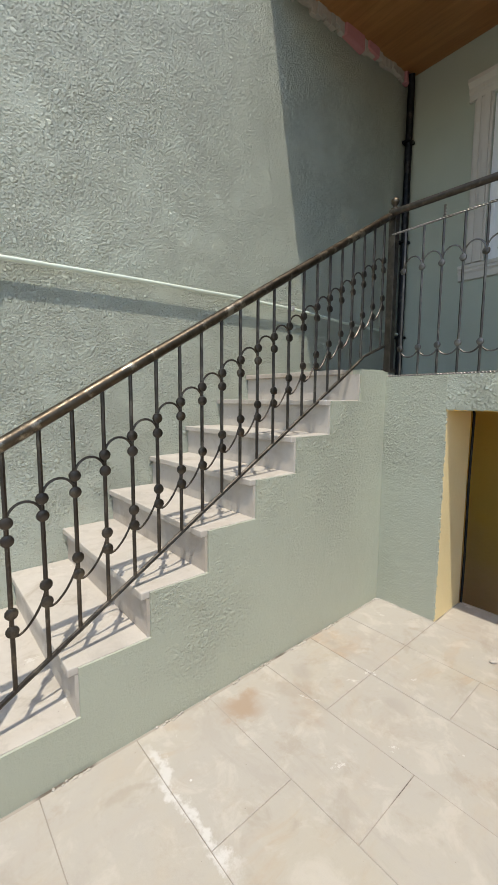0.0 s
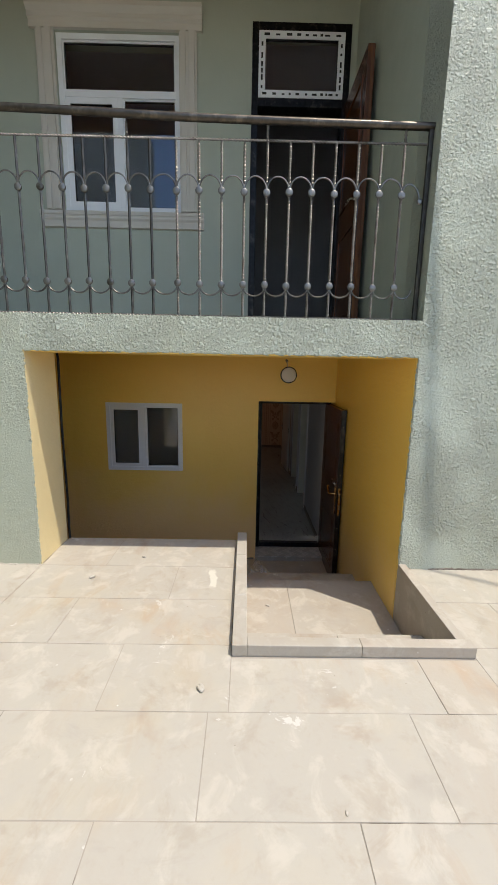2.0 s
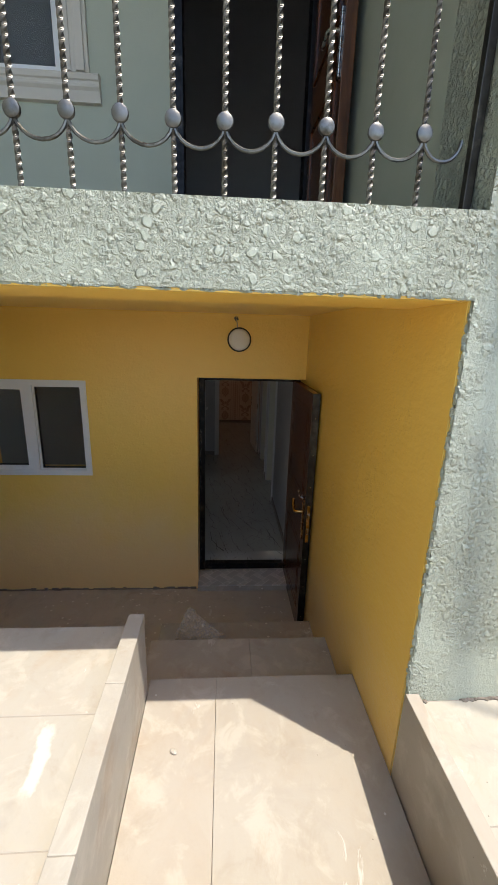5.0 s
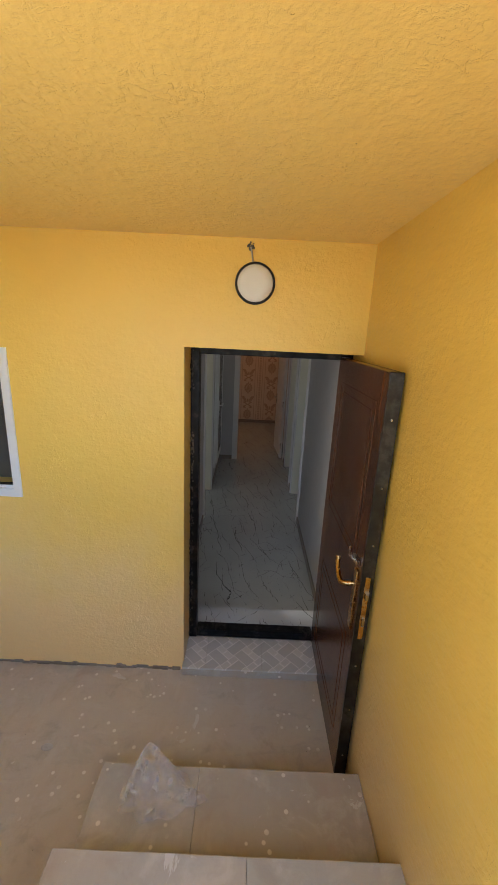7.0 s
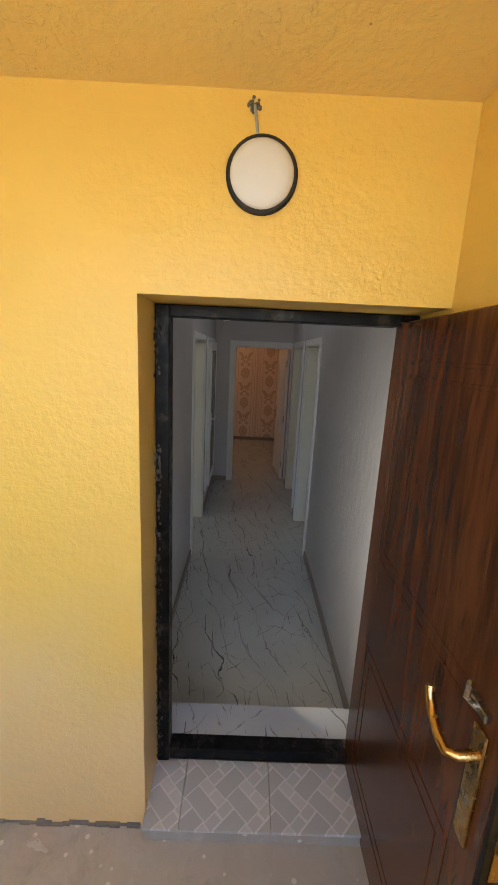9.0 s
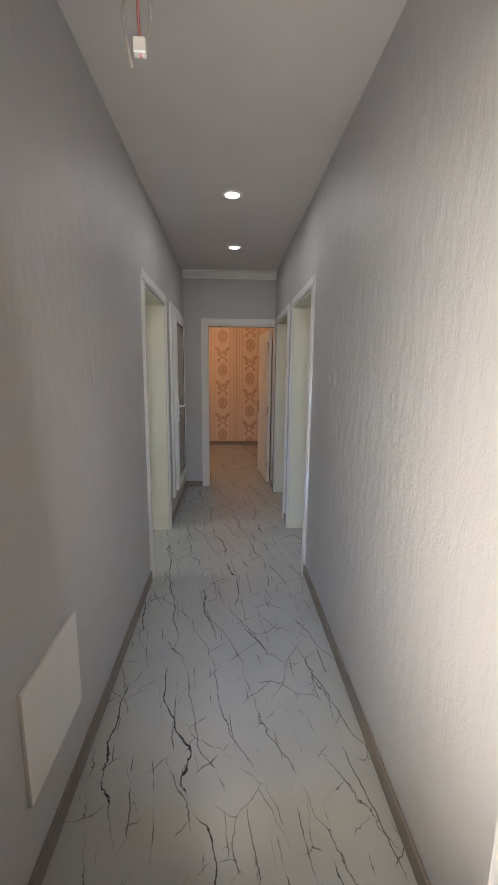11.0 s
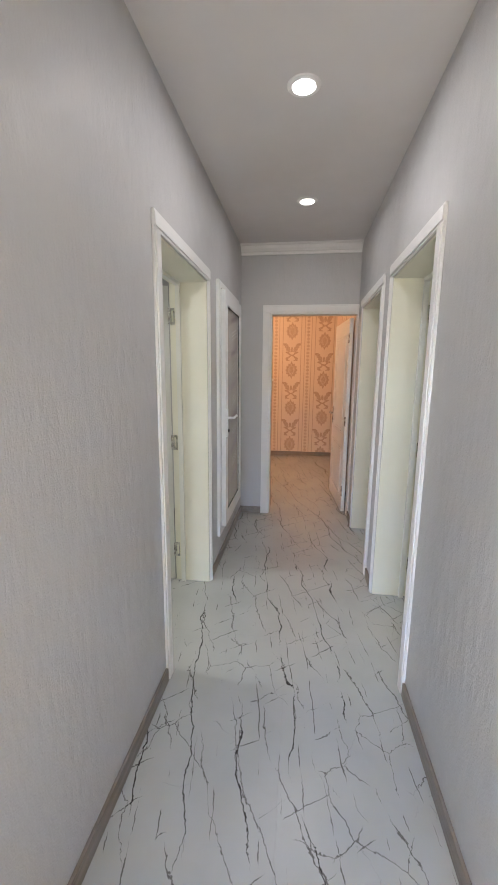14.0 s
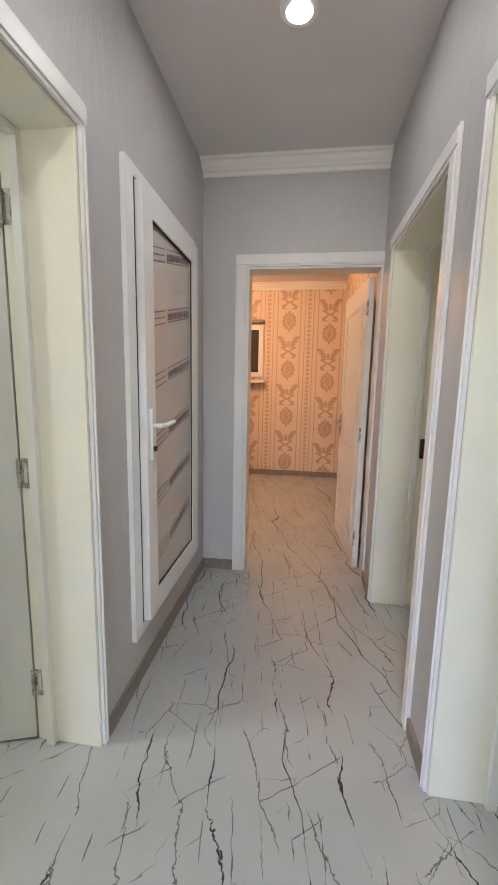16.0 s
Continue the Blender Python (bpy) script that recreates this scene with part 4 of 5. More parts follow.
panel_leaf("room_door", "white panelled door standing open into the side room", (LD[1] + 0.005, CL + 0.262), 109, 0.80, 2.06, M["white_door"], 1, False)
panel_leaf("room_door", "white panelled door standing open into the opposite room", (R1[1] + 0.005, CR - 0.262), -107, 0.76, 2.06, M["white_door"], -1, False)
panel_leaf("end_door", "white panelled door open into the warm-lit papered room", (EX + 0.165, ED[0] + 0.045), 4.5, 0.84, 2.06, M["white_door"], 1)
strike = thing("strike_plate", "dark steel strike plate let into the door lining", "strike plate", at=(R2[1] - 0.014, CR - 0.243, -0.3))
part("plate", boxes((R2[1] - 0.0155, R2[1] - 0.0125, CR - 0.248, CR - 0.218, -0.36, -0.245), bevel=0.001), M["edge"], strike)
part("latch_hole", boxes((R2[1] - 0.0165, R2[1] - 0.0155, CR - 0.241, CR - 0.225, -0.325, -0.285)), M["rubber"], strike)


def film_door():
    """The small white plastic-framed door in the corridor wall, its pane still under printed film."""
    x0, x1, z0, z1, y = 7.93, 8.86, -1.06, 0.87, CL
    ob = thing("plastic_framed_door", "white plastic framed service door with printed protective film, shut", "service door", at=(x0, y, z0))
    fr, lf = 0.07, 0.105
    part("outer_frame", pierced((x0, y - 0.022, z0), (x1, y - 0.001, z1), 1, [(x0 + fr, x1 - fr * 0.7, z0 + fr * 0.6, z1 - fr * 0.6)]), M["pvc"], ob)
    a, b, c, d = x0 + fr + 0.012, x1 - fr * 0.7 - 0.006, z0 + fr * 0.6 + 0.01, z1 - fr * 0.6 - 0.01
    part("seal", boxes((a - 0.011, b + 0.005, y - 0.018, y - 0.002, c - 0.009, d + 0.009)), M["rubber"], ob)
    leaf = part("leaf_frame", pierced((a + 0.006, y - 0.052, c), (b, y - 0.019, d), 1, [(a + lf, b - lf, c + lf, d - lf)]), M["pvc"], ob)
    part("glazing_bead", pierced((a + lf - 0.004, y - 0.046, c + lf - 0.004), (b - lf + 0.004, y - 0.040, d - lf + 0.004), 1, [(a + lf + 0.006, b - lf - 0.006, c + lf + 0.006, d - lf - 0.006)]), M["rubber"], leaf)
    pane = part("film_pane", boxes((a + lf, b - lf, y - 0.036, y - 0.024, c + lf, d - lf)), M["film"], leaf, "pane under pale printed protective film")
    turn = Matrix.Rotation(radians(13), 4, "Y")
    rng = random.Random(9)
    lo_x, hi_x, lo_z, hi_z = a + lf + 0.008, b - lf - 0.008, c + lf + 0.01, d - lf - 0.01
    # slanting rows of print: groups of three thin bars, and every other row a broad broken band
    row, z = 0, lo_z + 0.10
    while z < hi_z - 0.06:
        broad = row % 2 == 0
        spans = ((lo_x + 0.02, lo_x + 0.17), (lo_x + 0.20, hi_x - 0.01)) if broad else ((lo_x + 0.27, hi_x - 0.01),)
        for i, (p, q) in enumerate(spans):
            bm = bmesh.new()
            for k in range(3):
                zz = z + k * 0.028 + 0.22 * (p - lo_x)
                for (u, v) in ((p, q),):
                    verts = [bm.verts.new((s, y - 0.0375, zz + h + 0.22 * (s - p))) for s, h in ((u, 0), (v, 0), (v, 0.006), (u, 0.006))]
                    bm.faces.new(verts)
            if broad and i == 1:
                s = p
                while s < q - 0.02:
                    w = rng.uniform(0.012, 0.02)
                    verts = [bm.verts.new((e, y - 0.0378, z + 0.012 + h + 0.22 * (e - lo_x))) for e, h in ((s, 0), (s + w, 0), (s + w, 0.032), (s, 0.032))]
                    bm.faces.new(verts)
                    s += w + 0.005
            part("print", bm, M["ink" if broad else "ink_pale"], pane)
        z += 0.135
        row += 1
    hold = part("handle", boxes((a + 0.036, a + 0.064, y - 0.064, y - 0.052, -0.28, -0.06), bevel=0.003), M["pvc"], ob, "white lever handle on a long plate")
    bm = tube(bmesh.new(), [(a + 0.05, y - 0.06, -0.13), (a + 0.05, y - 0.10, -0.13), (a + 0.07, y - 0.108, -0.13), (a + 0.18, y - 0.108, -0.125)], 0.010, 10)
    part("lever", bm, M["pvc"], hold, smooth=True)
    part("key_cylinder", lathe(bmesh.new(), [(0.012, 0), (0.012, 0.01), (0.004, 0.012)], 14, Matrix.Translation((a + 0.05, y - 0.064, -0.23)) @ Matrix.Rotation(radians(90), 4, "X")), M["rubber"], hold)
    return ob


film_door()


def wall_plate(name, label, x, y, z, side, wide, high, material):
    ob = thing(name, label, "switch", at=(x, y, z))
    lo, hi = sorted((y, y + side * 0.010))
    part("plate", boxes((x - wide / 2, x + wide / 2, lo, hi, z - high / 2, z + high / 2), bevel=0.003), material, ob)
    lo, hi = sorted((y + side * 0.010, y + side * 0.014))
    part("rocker", boxes((x - wide * 0.3, x + wide * 0.3, lo, hi, z - high * 0.3, z + high * 0.3), bevel=0.0015), material, ob)


wall_plate("light_switch", "small grey plastic switch on the grey wall", 8.97, CL, -0.32, -1, 0.07, 0.10, M["plug"])
board = thing("white_panel", "plain white board fixed low on the grey wall", "panel", at=(5.15, CL, -1.0))
part("board", boxes((4.95, 5.336, CL - 0.012, CL, -1.012, -0.642), bevel=0.002), M["casing"], board)


def downlight(x, y, material, z=CEIL, r=0.062):
    ob = thing("recessed_ceiling_light", "round recessed white ceiling light, switched on", "ceiling light", "recessed ceiling lights", at=(x, y, z))
    ring = [(r * 0.78, 0.0), (r * 0.80, -0.006), (r * 1.12, -0.005), (r * 1.18, 0.0)]
    part("trim_ring", lathe(bmesh.new(), ring, 28, Matrix.Translation((x, y, z))), M["cornice"], ob, smooth=True)
    part("diffuser", lathe(bmesh.new(), [(r * 0.8, -0.0075), (r * 0.5, -0.0105), (0.001, -0.0115)], 28, Matrix.Translation((x, y, z))), material, ob, "glowing white diffuser", smooth=True)


downlight(6.98, -0.33, M["led"])
downlight(8.15, -0.36, M["led"])
# fixtures added for the side rooms' lamps, all out of view
for x, y in ((7.0, 2.0), (7.0, -2.6), (8.6, -2.6)):
    downlight(x, y, M["led"], r=0.12)
bulb = thing("pendant_bulb", "lit warm bulb hanging from its cord", "pendant lamp", at=(10.8, 0.5, CEIL))
part("cord", tube(bmesh.new(), [(10.8, 0.5, CEIL), (10.8, 0.5, CEIL - 0.14)], 0.003, 6), M["rubber"], bulb)
part("bulb", lathe(bmesh.new(), [(0.012, -0.13), (0.014, -0.15), (0.03, -0.175), (0.032, -0.20), (0.02, -0.225), (0.001, -0.232)], 16, Matrix.Translation((10.8, 0.5, CEIL))), M["warm_led"], bulb, smooth=True)

# ---- windows and the balcony door ----


def sash(parent, x, y0, y1, z0, z1, rail=0.05, deep=0.04, glazed="pane", name="sash"):
    """One framed pane in the plane x, with a dark seal round its glass."""
    ob = part(name, pierced((x, y0, z0), (x + deep, y1, z1), 0, [(y0 + rail, y1 - rail, z0 + rail, z1 - rail)]), M["pvc"], parent)
    part("seal", pierced((x + 0.008, y0 + rail - 0.003, z0 + rail - 0.003), (x + deep - 0.008, y1 - rail + 0.003, z1 - rail + 0.003), 0, [(y0 + rail + 0.005, y1 - rail - 0.005, z0 + rail + 0.005, z1 - rail - 0.005)]), M["rubber"], ob)
    g = part("pane", boxes((x + 0.015, x + 0.021, y0 + rail, y1 - rail, z0 + rail, z1 - rail)), M[glazed], ob)
    if glazed != "mesh":
        g.visible_shadow = False
    return ob


def stucco_casing(parent, x, y0, y1, z0, z1, wide=0.13, head=False):
    """A moulded cream surround with a projecting sill, on a wall that faces -x."""
    for label, (a, b) in (("side_trim", (y0 - wide, y0)), ("side_trim", (y1, y1 + wide))):
        n = b - a
        rows = [(x - 0.025, x, a, b, z0, z1), (x - 0.045, x - 0.025, a + n * 0.12, a + n * 0.45, z0, z1), (x - 0.038, x - 0.025, a + n * 0.62, a + n * 0.9, z0, z1)]
        part(label, boxes(*rows, bevel=0.004), M["trim"], parent)
    prof = [(x, z1), (x - 0.03, z1), (x - 0.03, z1 + 0.05), (x - 0.05, z1 + 0.065), (x - 0.05, z1 + 0.10), (x - 0.085, z1 + 0.135), (x - 0.085, z1 + 0.17), (x, z1 + 0.17)]
    part("head_trim", extrude_profile(bmesh.new(), prof, 1, y0 - wide - 0.05, y1 + wide + 0.05), M["trim"], parent)
    prof = [(x, z0), (x - 0.048, z0 - 0.012), (x - 0.053, z0 - 0.022), (x - 0.050, z0 - 0.044), (x - 0.042, z0 - 0.05), (x - 0.042, z0 - 0.064), (x - 0.047, z0 - 0.07), (x - 0.046, z0 - 0.08), (x - 0.034, z0 - 0.095), (x - 0.026, z0 - 0.15), (x, z0 - 0.155)]
    part("sill", extrude_profile(bmesh.new(), prof, 1, y0 - wide - 0.06, y1 + wide + 0.06), M["trim"], parent)


def pvc_frame(parent, x, y0, y1, z0, z1, wide=0.045, deep=0.06, bars=()):
    part("window_frame", pierced((x, y0, z0), (x + deep, y1, z1), 0, [(y0 + wide, y1 - wide, z0 + wide, z1 - wide)]), M["pvc"], parent)
    for r in bars:
        part("mullion", boxes((x, x + deep, *r), bevel=0.002), M["pvc"], parent)


w = tagged(new("window_balcony"), "white plastic window with a transom light in a cream moulded surround", kind="structure")
stucco_casing(w, BX, 0.845, 1.955, 2.63, 4.10, 0.16)
pvc_frame(w, BX + 0.03, 0.845, 1.955, 2.63, 4.10, bars=[(0.89, 1.91, 3.60, 3.66), (1.375, 1.425, 2.675, 3.60)])
sash(w, BX + 0.035, 1.425, 1.91, 2.675, 3.60, glazed="pane_blue")
sash(w, BX + 0.05, 0.89, 1.375, 2.675, 3.60, 0.012, glazed="pane_blue")
sash(w, BX + 0.05, 0.89, 1.91, 3.66, 4.055, 0.012)

w = tagged(new("window_upper"), "white plastic two-sash window in a cream moulded surround on green stucco", kind="structure")
stucco_casing(w, FX, -3.02, -1.825, 2.575, 4.25, 0.12)
pvc_frame(w, FX + 0.05, -3.02, -1.825, 2.575, 4.25, 0.04, bars=[(-2.415, -2.36, 2.615, 4.21)])
sash(w, FX + 0.045, -2.36, -1.865, 2.615, 4.21, 0.05, glazed="pane_blue")
sash(w, FX + 0.062, -2.98, -2.415, 2.615, 4.21, 0.016, glazed="pane_blue")
part("sash_handle", boxes((FX + 0.020, FX + 0.045, -2.346, -2.324, 3.02, 3.16), bevel=0.004), M["pvc"], w)
part("reveal", boxes((FX + 0.002, FX + 0.05, -3.023, -3.017, 2.575, 4.25), (FX + 0.002, FX + 0.05, -1.828, -1.822, 2.575, 4.25)), M["trim"], w)

w = tagged(new("window_cellar"), "low white sliding window, one half open, the other behind grey screen", kind="structure")
pvc_frame(w, FX + 0.10, -2.91, -1.957, 0.175, 0.895, 0.035)
sash(w, FX + 0.105, -2.875, -2.42, 0.21, 0.86, 0.04, glazed="pane")
part("insect_screen", boxes((FX + 0.152, FX + 0.156, -2.875, -2.42, 0.21, 0.86)), M["mesh"], w)
part("meeting_stile", boxes((FX + 0.135, FX + 0.165, -2.46, -2.405, 0.21, 0.86), bevel=0.003), M["pvc"], w)
part("sill_tray", boxes((FX + 0.004, FX + 0.10, -2.91, -1.957, 0.165, 0.178), bevel=0.002), M["smooth_green"], w)

w = tagged(new("window_recess"), "small white plastic two-pane window in the yellow wall", kind="structure")
pvc_frame(w, BX - 0.006, 0.86, 1.66, 0.075, 0.80, 0.04, bars=[(1.245, 1.295, 0.115, 0.76)])
sash(w, BX + 0.006, 1.295, 1.62, 0.115, 0.76, 0.035)
sash(w, BX + 0.012, 0.90, 1.245, 0.115, 0.76, 0.012)

d = tagged(new("door_balcony"), "dark brown steel balcony door standing open, film-taped transom above", kind="structure")
part("frame", boxes((BX - 0.01, BX + 0.12, 0.13, 0.188, SLAB1 + 0.016, 4.198), (BX - 0.01, BX + 0.12, -0.698, -0.64, SLAB1 + 0.016, 4.198), (BX - 0.01, BX + 0.12, -0.64, 0.13, 4.13, 4.198), (BX - 0.01, BX + 0.12, -0.64, 0.13, 3.54, 3.61), bevel=0.003), M["black"], d)
tr = sash(d, BX - 0.014, -0.64, 0.13, 3.61, 4.13, 0.06, name="transom")
bm = bmesh.new()
rng = random.Random(3)
for zz in (3.632, 4.092):
    yy = -0.60
    while yy < 0.08:
        wd = rng.uniform(0.015, 0.05)
        box(bm, BX - 0.016, BX - 0.0145, yy, yy + wd, zz, zz + rng.uniform(0.012, 0.02))
        yy += wd + rng.uniform(0.01, 0.06)
for yy in (-0.618, 0.092):
    zz = 3.68
    while zz < 4.05:
        hd = rng.uniform(0.015, 0.05)
        box(bm, BX - 0.016, BX - 0.0145, yy, yy + 0.016, zz, zz + hd)
        zz += hd + rng.uniform(0.01, 0.05)
part("tape_print", bm, M["rubber"], tr, "dark print on white tape")
leaf = part("leaf", boxes((3.42, BX - 0.02, -0.715, -0.66, SLAB1 + 0.03, 3.54), bevel=0.004), M["brown"], d, "dark brown leaf folded back against the side wall")
for z0, z1 in ((1.66, 2.38), (2.60, 3.40)):
    part("leaf_panel", pierced((3.52, -0.66, z0), (4.08, -0.652, z1), 1, [(3.55, 4.05, z0 + 0.03, z1 - 0.03)]), M["brown"], leaf)
hold = part("handle_plate", boxes((3.46, 3.50, -0.66, -0.652, 2.33, 2.60), bevel=0.003), M["chrome"], leaf)
part("lever", tube(bmesh.new(), [(3.48, -0.65, 2.52), (3.48, -0.61, 2.52), (3.50, -0.60, 2.52), (3.60, -0.60, 2.51)], 0.009, 8), M["chrome"], leaf, smooth=True)

for x, y in ((5.1, 1.25), (5.6, 0.2)):
    downlight(x, y, M["led"], z=4.72, r=0.07)

w = tagged(new("window_papered_room"), "small white framed window in the papered wall, with a dark pane", kind="structure")
part("window_frame", pierced((12.175, 0.175, 0.145), (12.219, 1.115, 0.86), 0, [(0.24, 0.615, 0.207, 0.80), (0.675, 1.05, 0.207, 0.80)]), M["pvc"], w)
# one opaque black sheet fills both openings
part("night_pane", boxes((12.205, 12.2185, 0.185, 1.105, 0.16, 0.85)), M["rubber"], w)
part("sill", boxes((12.09, 12.219, 0.135, 1.155, 0.06, 0.10), bevel=0.004), M["cornice"], w)
part("blind_box", boxes((12.13, 12.219, 0.165, 1.125, 0.89, 0.935), bevel=0.004), M["skirt"], w)

# ---- outside stair with its railing ----
RUN, NEAR = 0.2725, 1.79


def tread_z(k):
    """Height of the k-th tread: the first step is a little higher than the others."""
    return 0.020 + 0.184 * k if k else 0.0


stair = tagged(new("staircase"), "outside stair with beige marble treads and sage stucco side", kind="structure")
prof = [(0.075, -0.03)]
for k in range(1, 9):
    x = 0.0715 + RUN * (k - 1)
    prof += [(x, tread_z(k) - 0.032)] if k == 1 else [(x, tread_z(k - 1) - 0.032), (x, tread_z(k) - 0.032)]
prof[0] = (0.0715, -0.03)
prof += [(FX + 0.02, tread_z(8) - 0.032), (FX + 0.02, -0.03)]
bm = bmesh.new()
extrude_profile(bm, prof, 1, NEAR + 0.014, WY)
skin = [(p, q + 0.028) if i not in (0, len(prof) - 1) else (p, q) for i, (p, q) in enumerate(prof)]
extrude_profile(bm, skin, 1, NEAR + 0.004, NEAR + 0.0135)
box(bm, 2.075, FX - 0.006, NEAR + 0.0142, NEAR + 0.13, tread_z(8) - 0.031, tread_z(8) + 0.003)
part("flank", bm, M["smooth_green"], stair, "sage stucco body of the stair")
for k in range(1, 9):
    x0 = 0.0715 + RUN * (k - 1)
    x1 = x0 + RUN + 0.012 if k < 8 else FX + 0.03
    part("tread", boxes((x0 - 0.035, x1, NEAR + (0.014 if k < 8 else 0.131), WY - 0.002, tread_z(k) - 0.030, tread_z(k)), bevel=0.004), M["stair_marble"], stair)
    part("riser", boxes((x0 - 0.012, x0 + 0.004, NEAR + 0.0145, WY - 0.002, tread_z(k - 1) + (0 if k > 1 else 0.002), tread_z(k) - 0.031)), M["stair_marble"], stair)

SX, SY = 2.385, 1.862        # the newel on the landing
BXR = 2.335                  # line of the balcony railing


def twisted(bm, z0, z1, half=0.0054, turns=85):
    """A square bar twisted about z."""
    n = int((z1 - z0) / 0.0035)
    rings = []
    for i in range(n + 1):
        z, a = z0 + (z1 - z0) * i / n, (i / n) * (z1 - z0) * turns
        rings.append([bm.verts.new((half * 1.3 * math.cos(a + k * math.pi / 2), half * 1.3 * math.sin(a + k * math.pi / 2), z)) for k in range(4)])
    for p, q in zip(rings, rings[1:]):
        for k in range(4):
            bm.faces.new([p[k], p[(k + 1) % 4], q[(k + 1) % 4], q[k]])
    bm.faces.new(rings[0][::-1]), bm.faces.new(rings[-1])
    return bm


def arc(bm, a, b, rise, r=0.0045, n=12):
    """A thin round bar that bows from a to b by rise along z."""
    a, b = Vector(a), Vector(b)
    pts = [a.lerp(b, 0.5 - 0.5 * math.cos(math.pi * i / n)) + Vector((0, 0, rise * math.sin(math.pi * i / n))) for i in range(n + 1)]
    return tube(bm, pts, r, 6)


def finial(x, y, z):
    return lathe(bmesh.new(), [(0.020, 0), (0.026, 0.006), (0.026, 0.014), (0.012, 0.022), (0.014, 0.034), (0.024, 0.044), (0.027, 0.056), (0.022, 0.070), (0.010, 0.080), (0.001, 0.084)], 16, Matrix.Translation((x, y, z)))


rail = thing("balcony_railing", "wrought steel balcony railing with twisted bars, bows and discs", "railing", at=(BXR, 0.5, SLAB1 + 0.003))
Z0 = SLAB1 + 0.003
part("handrail", tube(bmesh.new(), [(BXR, SY, 2.475), (BXR, 1.2, 2.46), (BXR, 0.5, 2.44), (BXR, -0.2, 2.43), (BXR, RY + 0.003, 2.425)], 0.020, 12), M["iron"], rail, "dark round handrail", smooth=True)
for name, z in (("top_bar", 2.343), ("bottom_bar", Z0 + 0.011)):
    bar = twisted(bmesh.new(), RY + 0.03, SY - 0.02, 0.0054, 85)
    bar.transform(Matrix.Translation((BXR, 0, z)) @ Matrix.Rotation(radians(-90), 4, "X"))
    part(name, bar, M["bright_iron"], rail, "twisted square steel bar")
part("end_post", boxes((BXR - 0.011, BXR + 0.011, RY + 0.004, RY + 0.026, Z0, 2.42), bevel=0.002), M["iron"], rail)
ys = [-0.61 + 0.1189 * k for k in range(11)] + [0.716 + 0.1153 * k for k in range(10)]
twist_me = mesh_of("twisted_baluster", twisted(bmesh.new(), 0, 2.337 - Z0 - 0.018), M["bright_iron"])
plain_me = mesh_of("baluster", twisted(bmesh.new(), 0, 2.337 - Z0 - 0.018, 0.0056, 0), M["iron"])
disc_me = mesh_of("disc", lathe(bmesh.new(), [(0.012, -0.008), (0.0185, -0.005), (0.020, 0), (0.0185, 0.005), (0.012, 0.008)], 14, Matrix.Rotation(radians(90), 4, "Y")), M["bright_iron"], True)
up_me = mesh_of("bow", arc(bmesh.new(), (0, 0, 0), (0, 0.1195, 0), 0.075), M["bright_iron"], True)
lo_me = mesh_of("bow", arc(bmesh.new(), (0, 0, 0), (0, 0.1195, 0), -0.055), M["bright_iron"], True)
stub_me = mesh_of("baluster_stub", twisted(bmesh.new(), 0, 2.412 - 2.350, 0.006), M["bright_iron"])
for k, y in enumerate(ys):
    bent = 0.010 * math.sin(k * 1.7)
    piece("baluster", twist_me if k < 11 else plain_me, Matrix.Translation((BXR, y, Z0 + 0.018)), rail)
    piece("disc", disc_me, Matrix.Translation((BXR - 0.006, y, 2.098 + bent * 0.3)), rail)
    piece("disc", disc_me, Matrix.Translation((BXR - 0.006, y, 1.634 - bent * 0.3)), rail)
    if k < len(ys) - 1:
        fit = Matrix.Diagonal((1, (ys[k + 1] - y) / 0.1195, 1, 1))
        piece("bow", up_me, Matrix.Translation((BXR - 0.004, y, 2.10)) @ fit, rail)
        piece("bow", lo_me, Matrix.Translation((BXR - 0.004, y, 1.632)) @ fit, rail)
    if k % 6 == 0:
        piece("stub", stub_me, Matrix.Translation((BXR, y, 2.350)), rail)
bm = arc(bmesh.new(), (BXR - 0.004, ys[0], 2.10), (BXR - 0.004, RY + 0.05, 2.075), 0.065)
lathe(bm, [(0.010, -0.006), (0.016, 0), (0.010, 0.006)], 12, Matrix.Translation((BXR - 0.004, RY + 0.045, 2.07)) @ Matrix.Rotation(radians(90), 4, "Y"))
part("end_scroll", bm, M["bright_iron"], rail)
bm = arc(bmesh.new(), (BXR - 0.004, ys[0], 1.632), (BXR - 0.004, RY + 0.05, 1.625), -0.05)
part("end_scroll", bm, M["bright_iron"], rail)

post = thing("newel_post", "square dark bronze newel post with a turned bronze finial", "newel post", "newel posts", at=(SX, SY, tread_z(8)))
part("shaft", boxes((SX - 0.024, SX + 0.024, SY - 0.024, SY + 0.024, tread_z(8), 2.505), bevel=0.003), M["iron"], post)
part("foot", boxes((SX - 0.036, SX + 0.036, SY - 0.036, SY + 0.036, tread_z(8), tread_z(8) + 0.022), bevel=0.005), M["iron"], post)
part("finial", finial(SX, SY, 2.505), M["bronze"], post, "turned worn bronze finial", smooth=True)

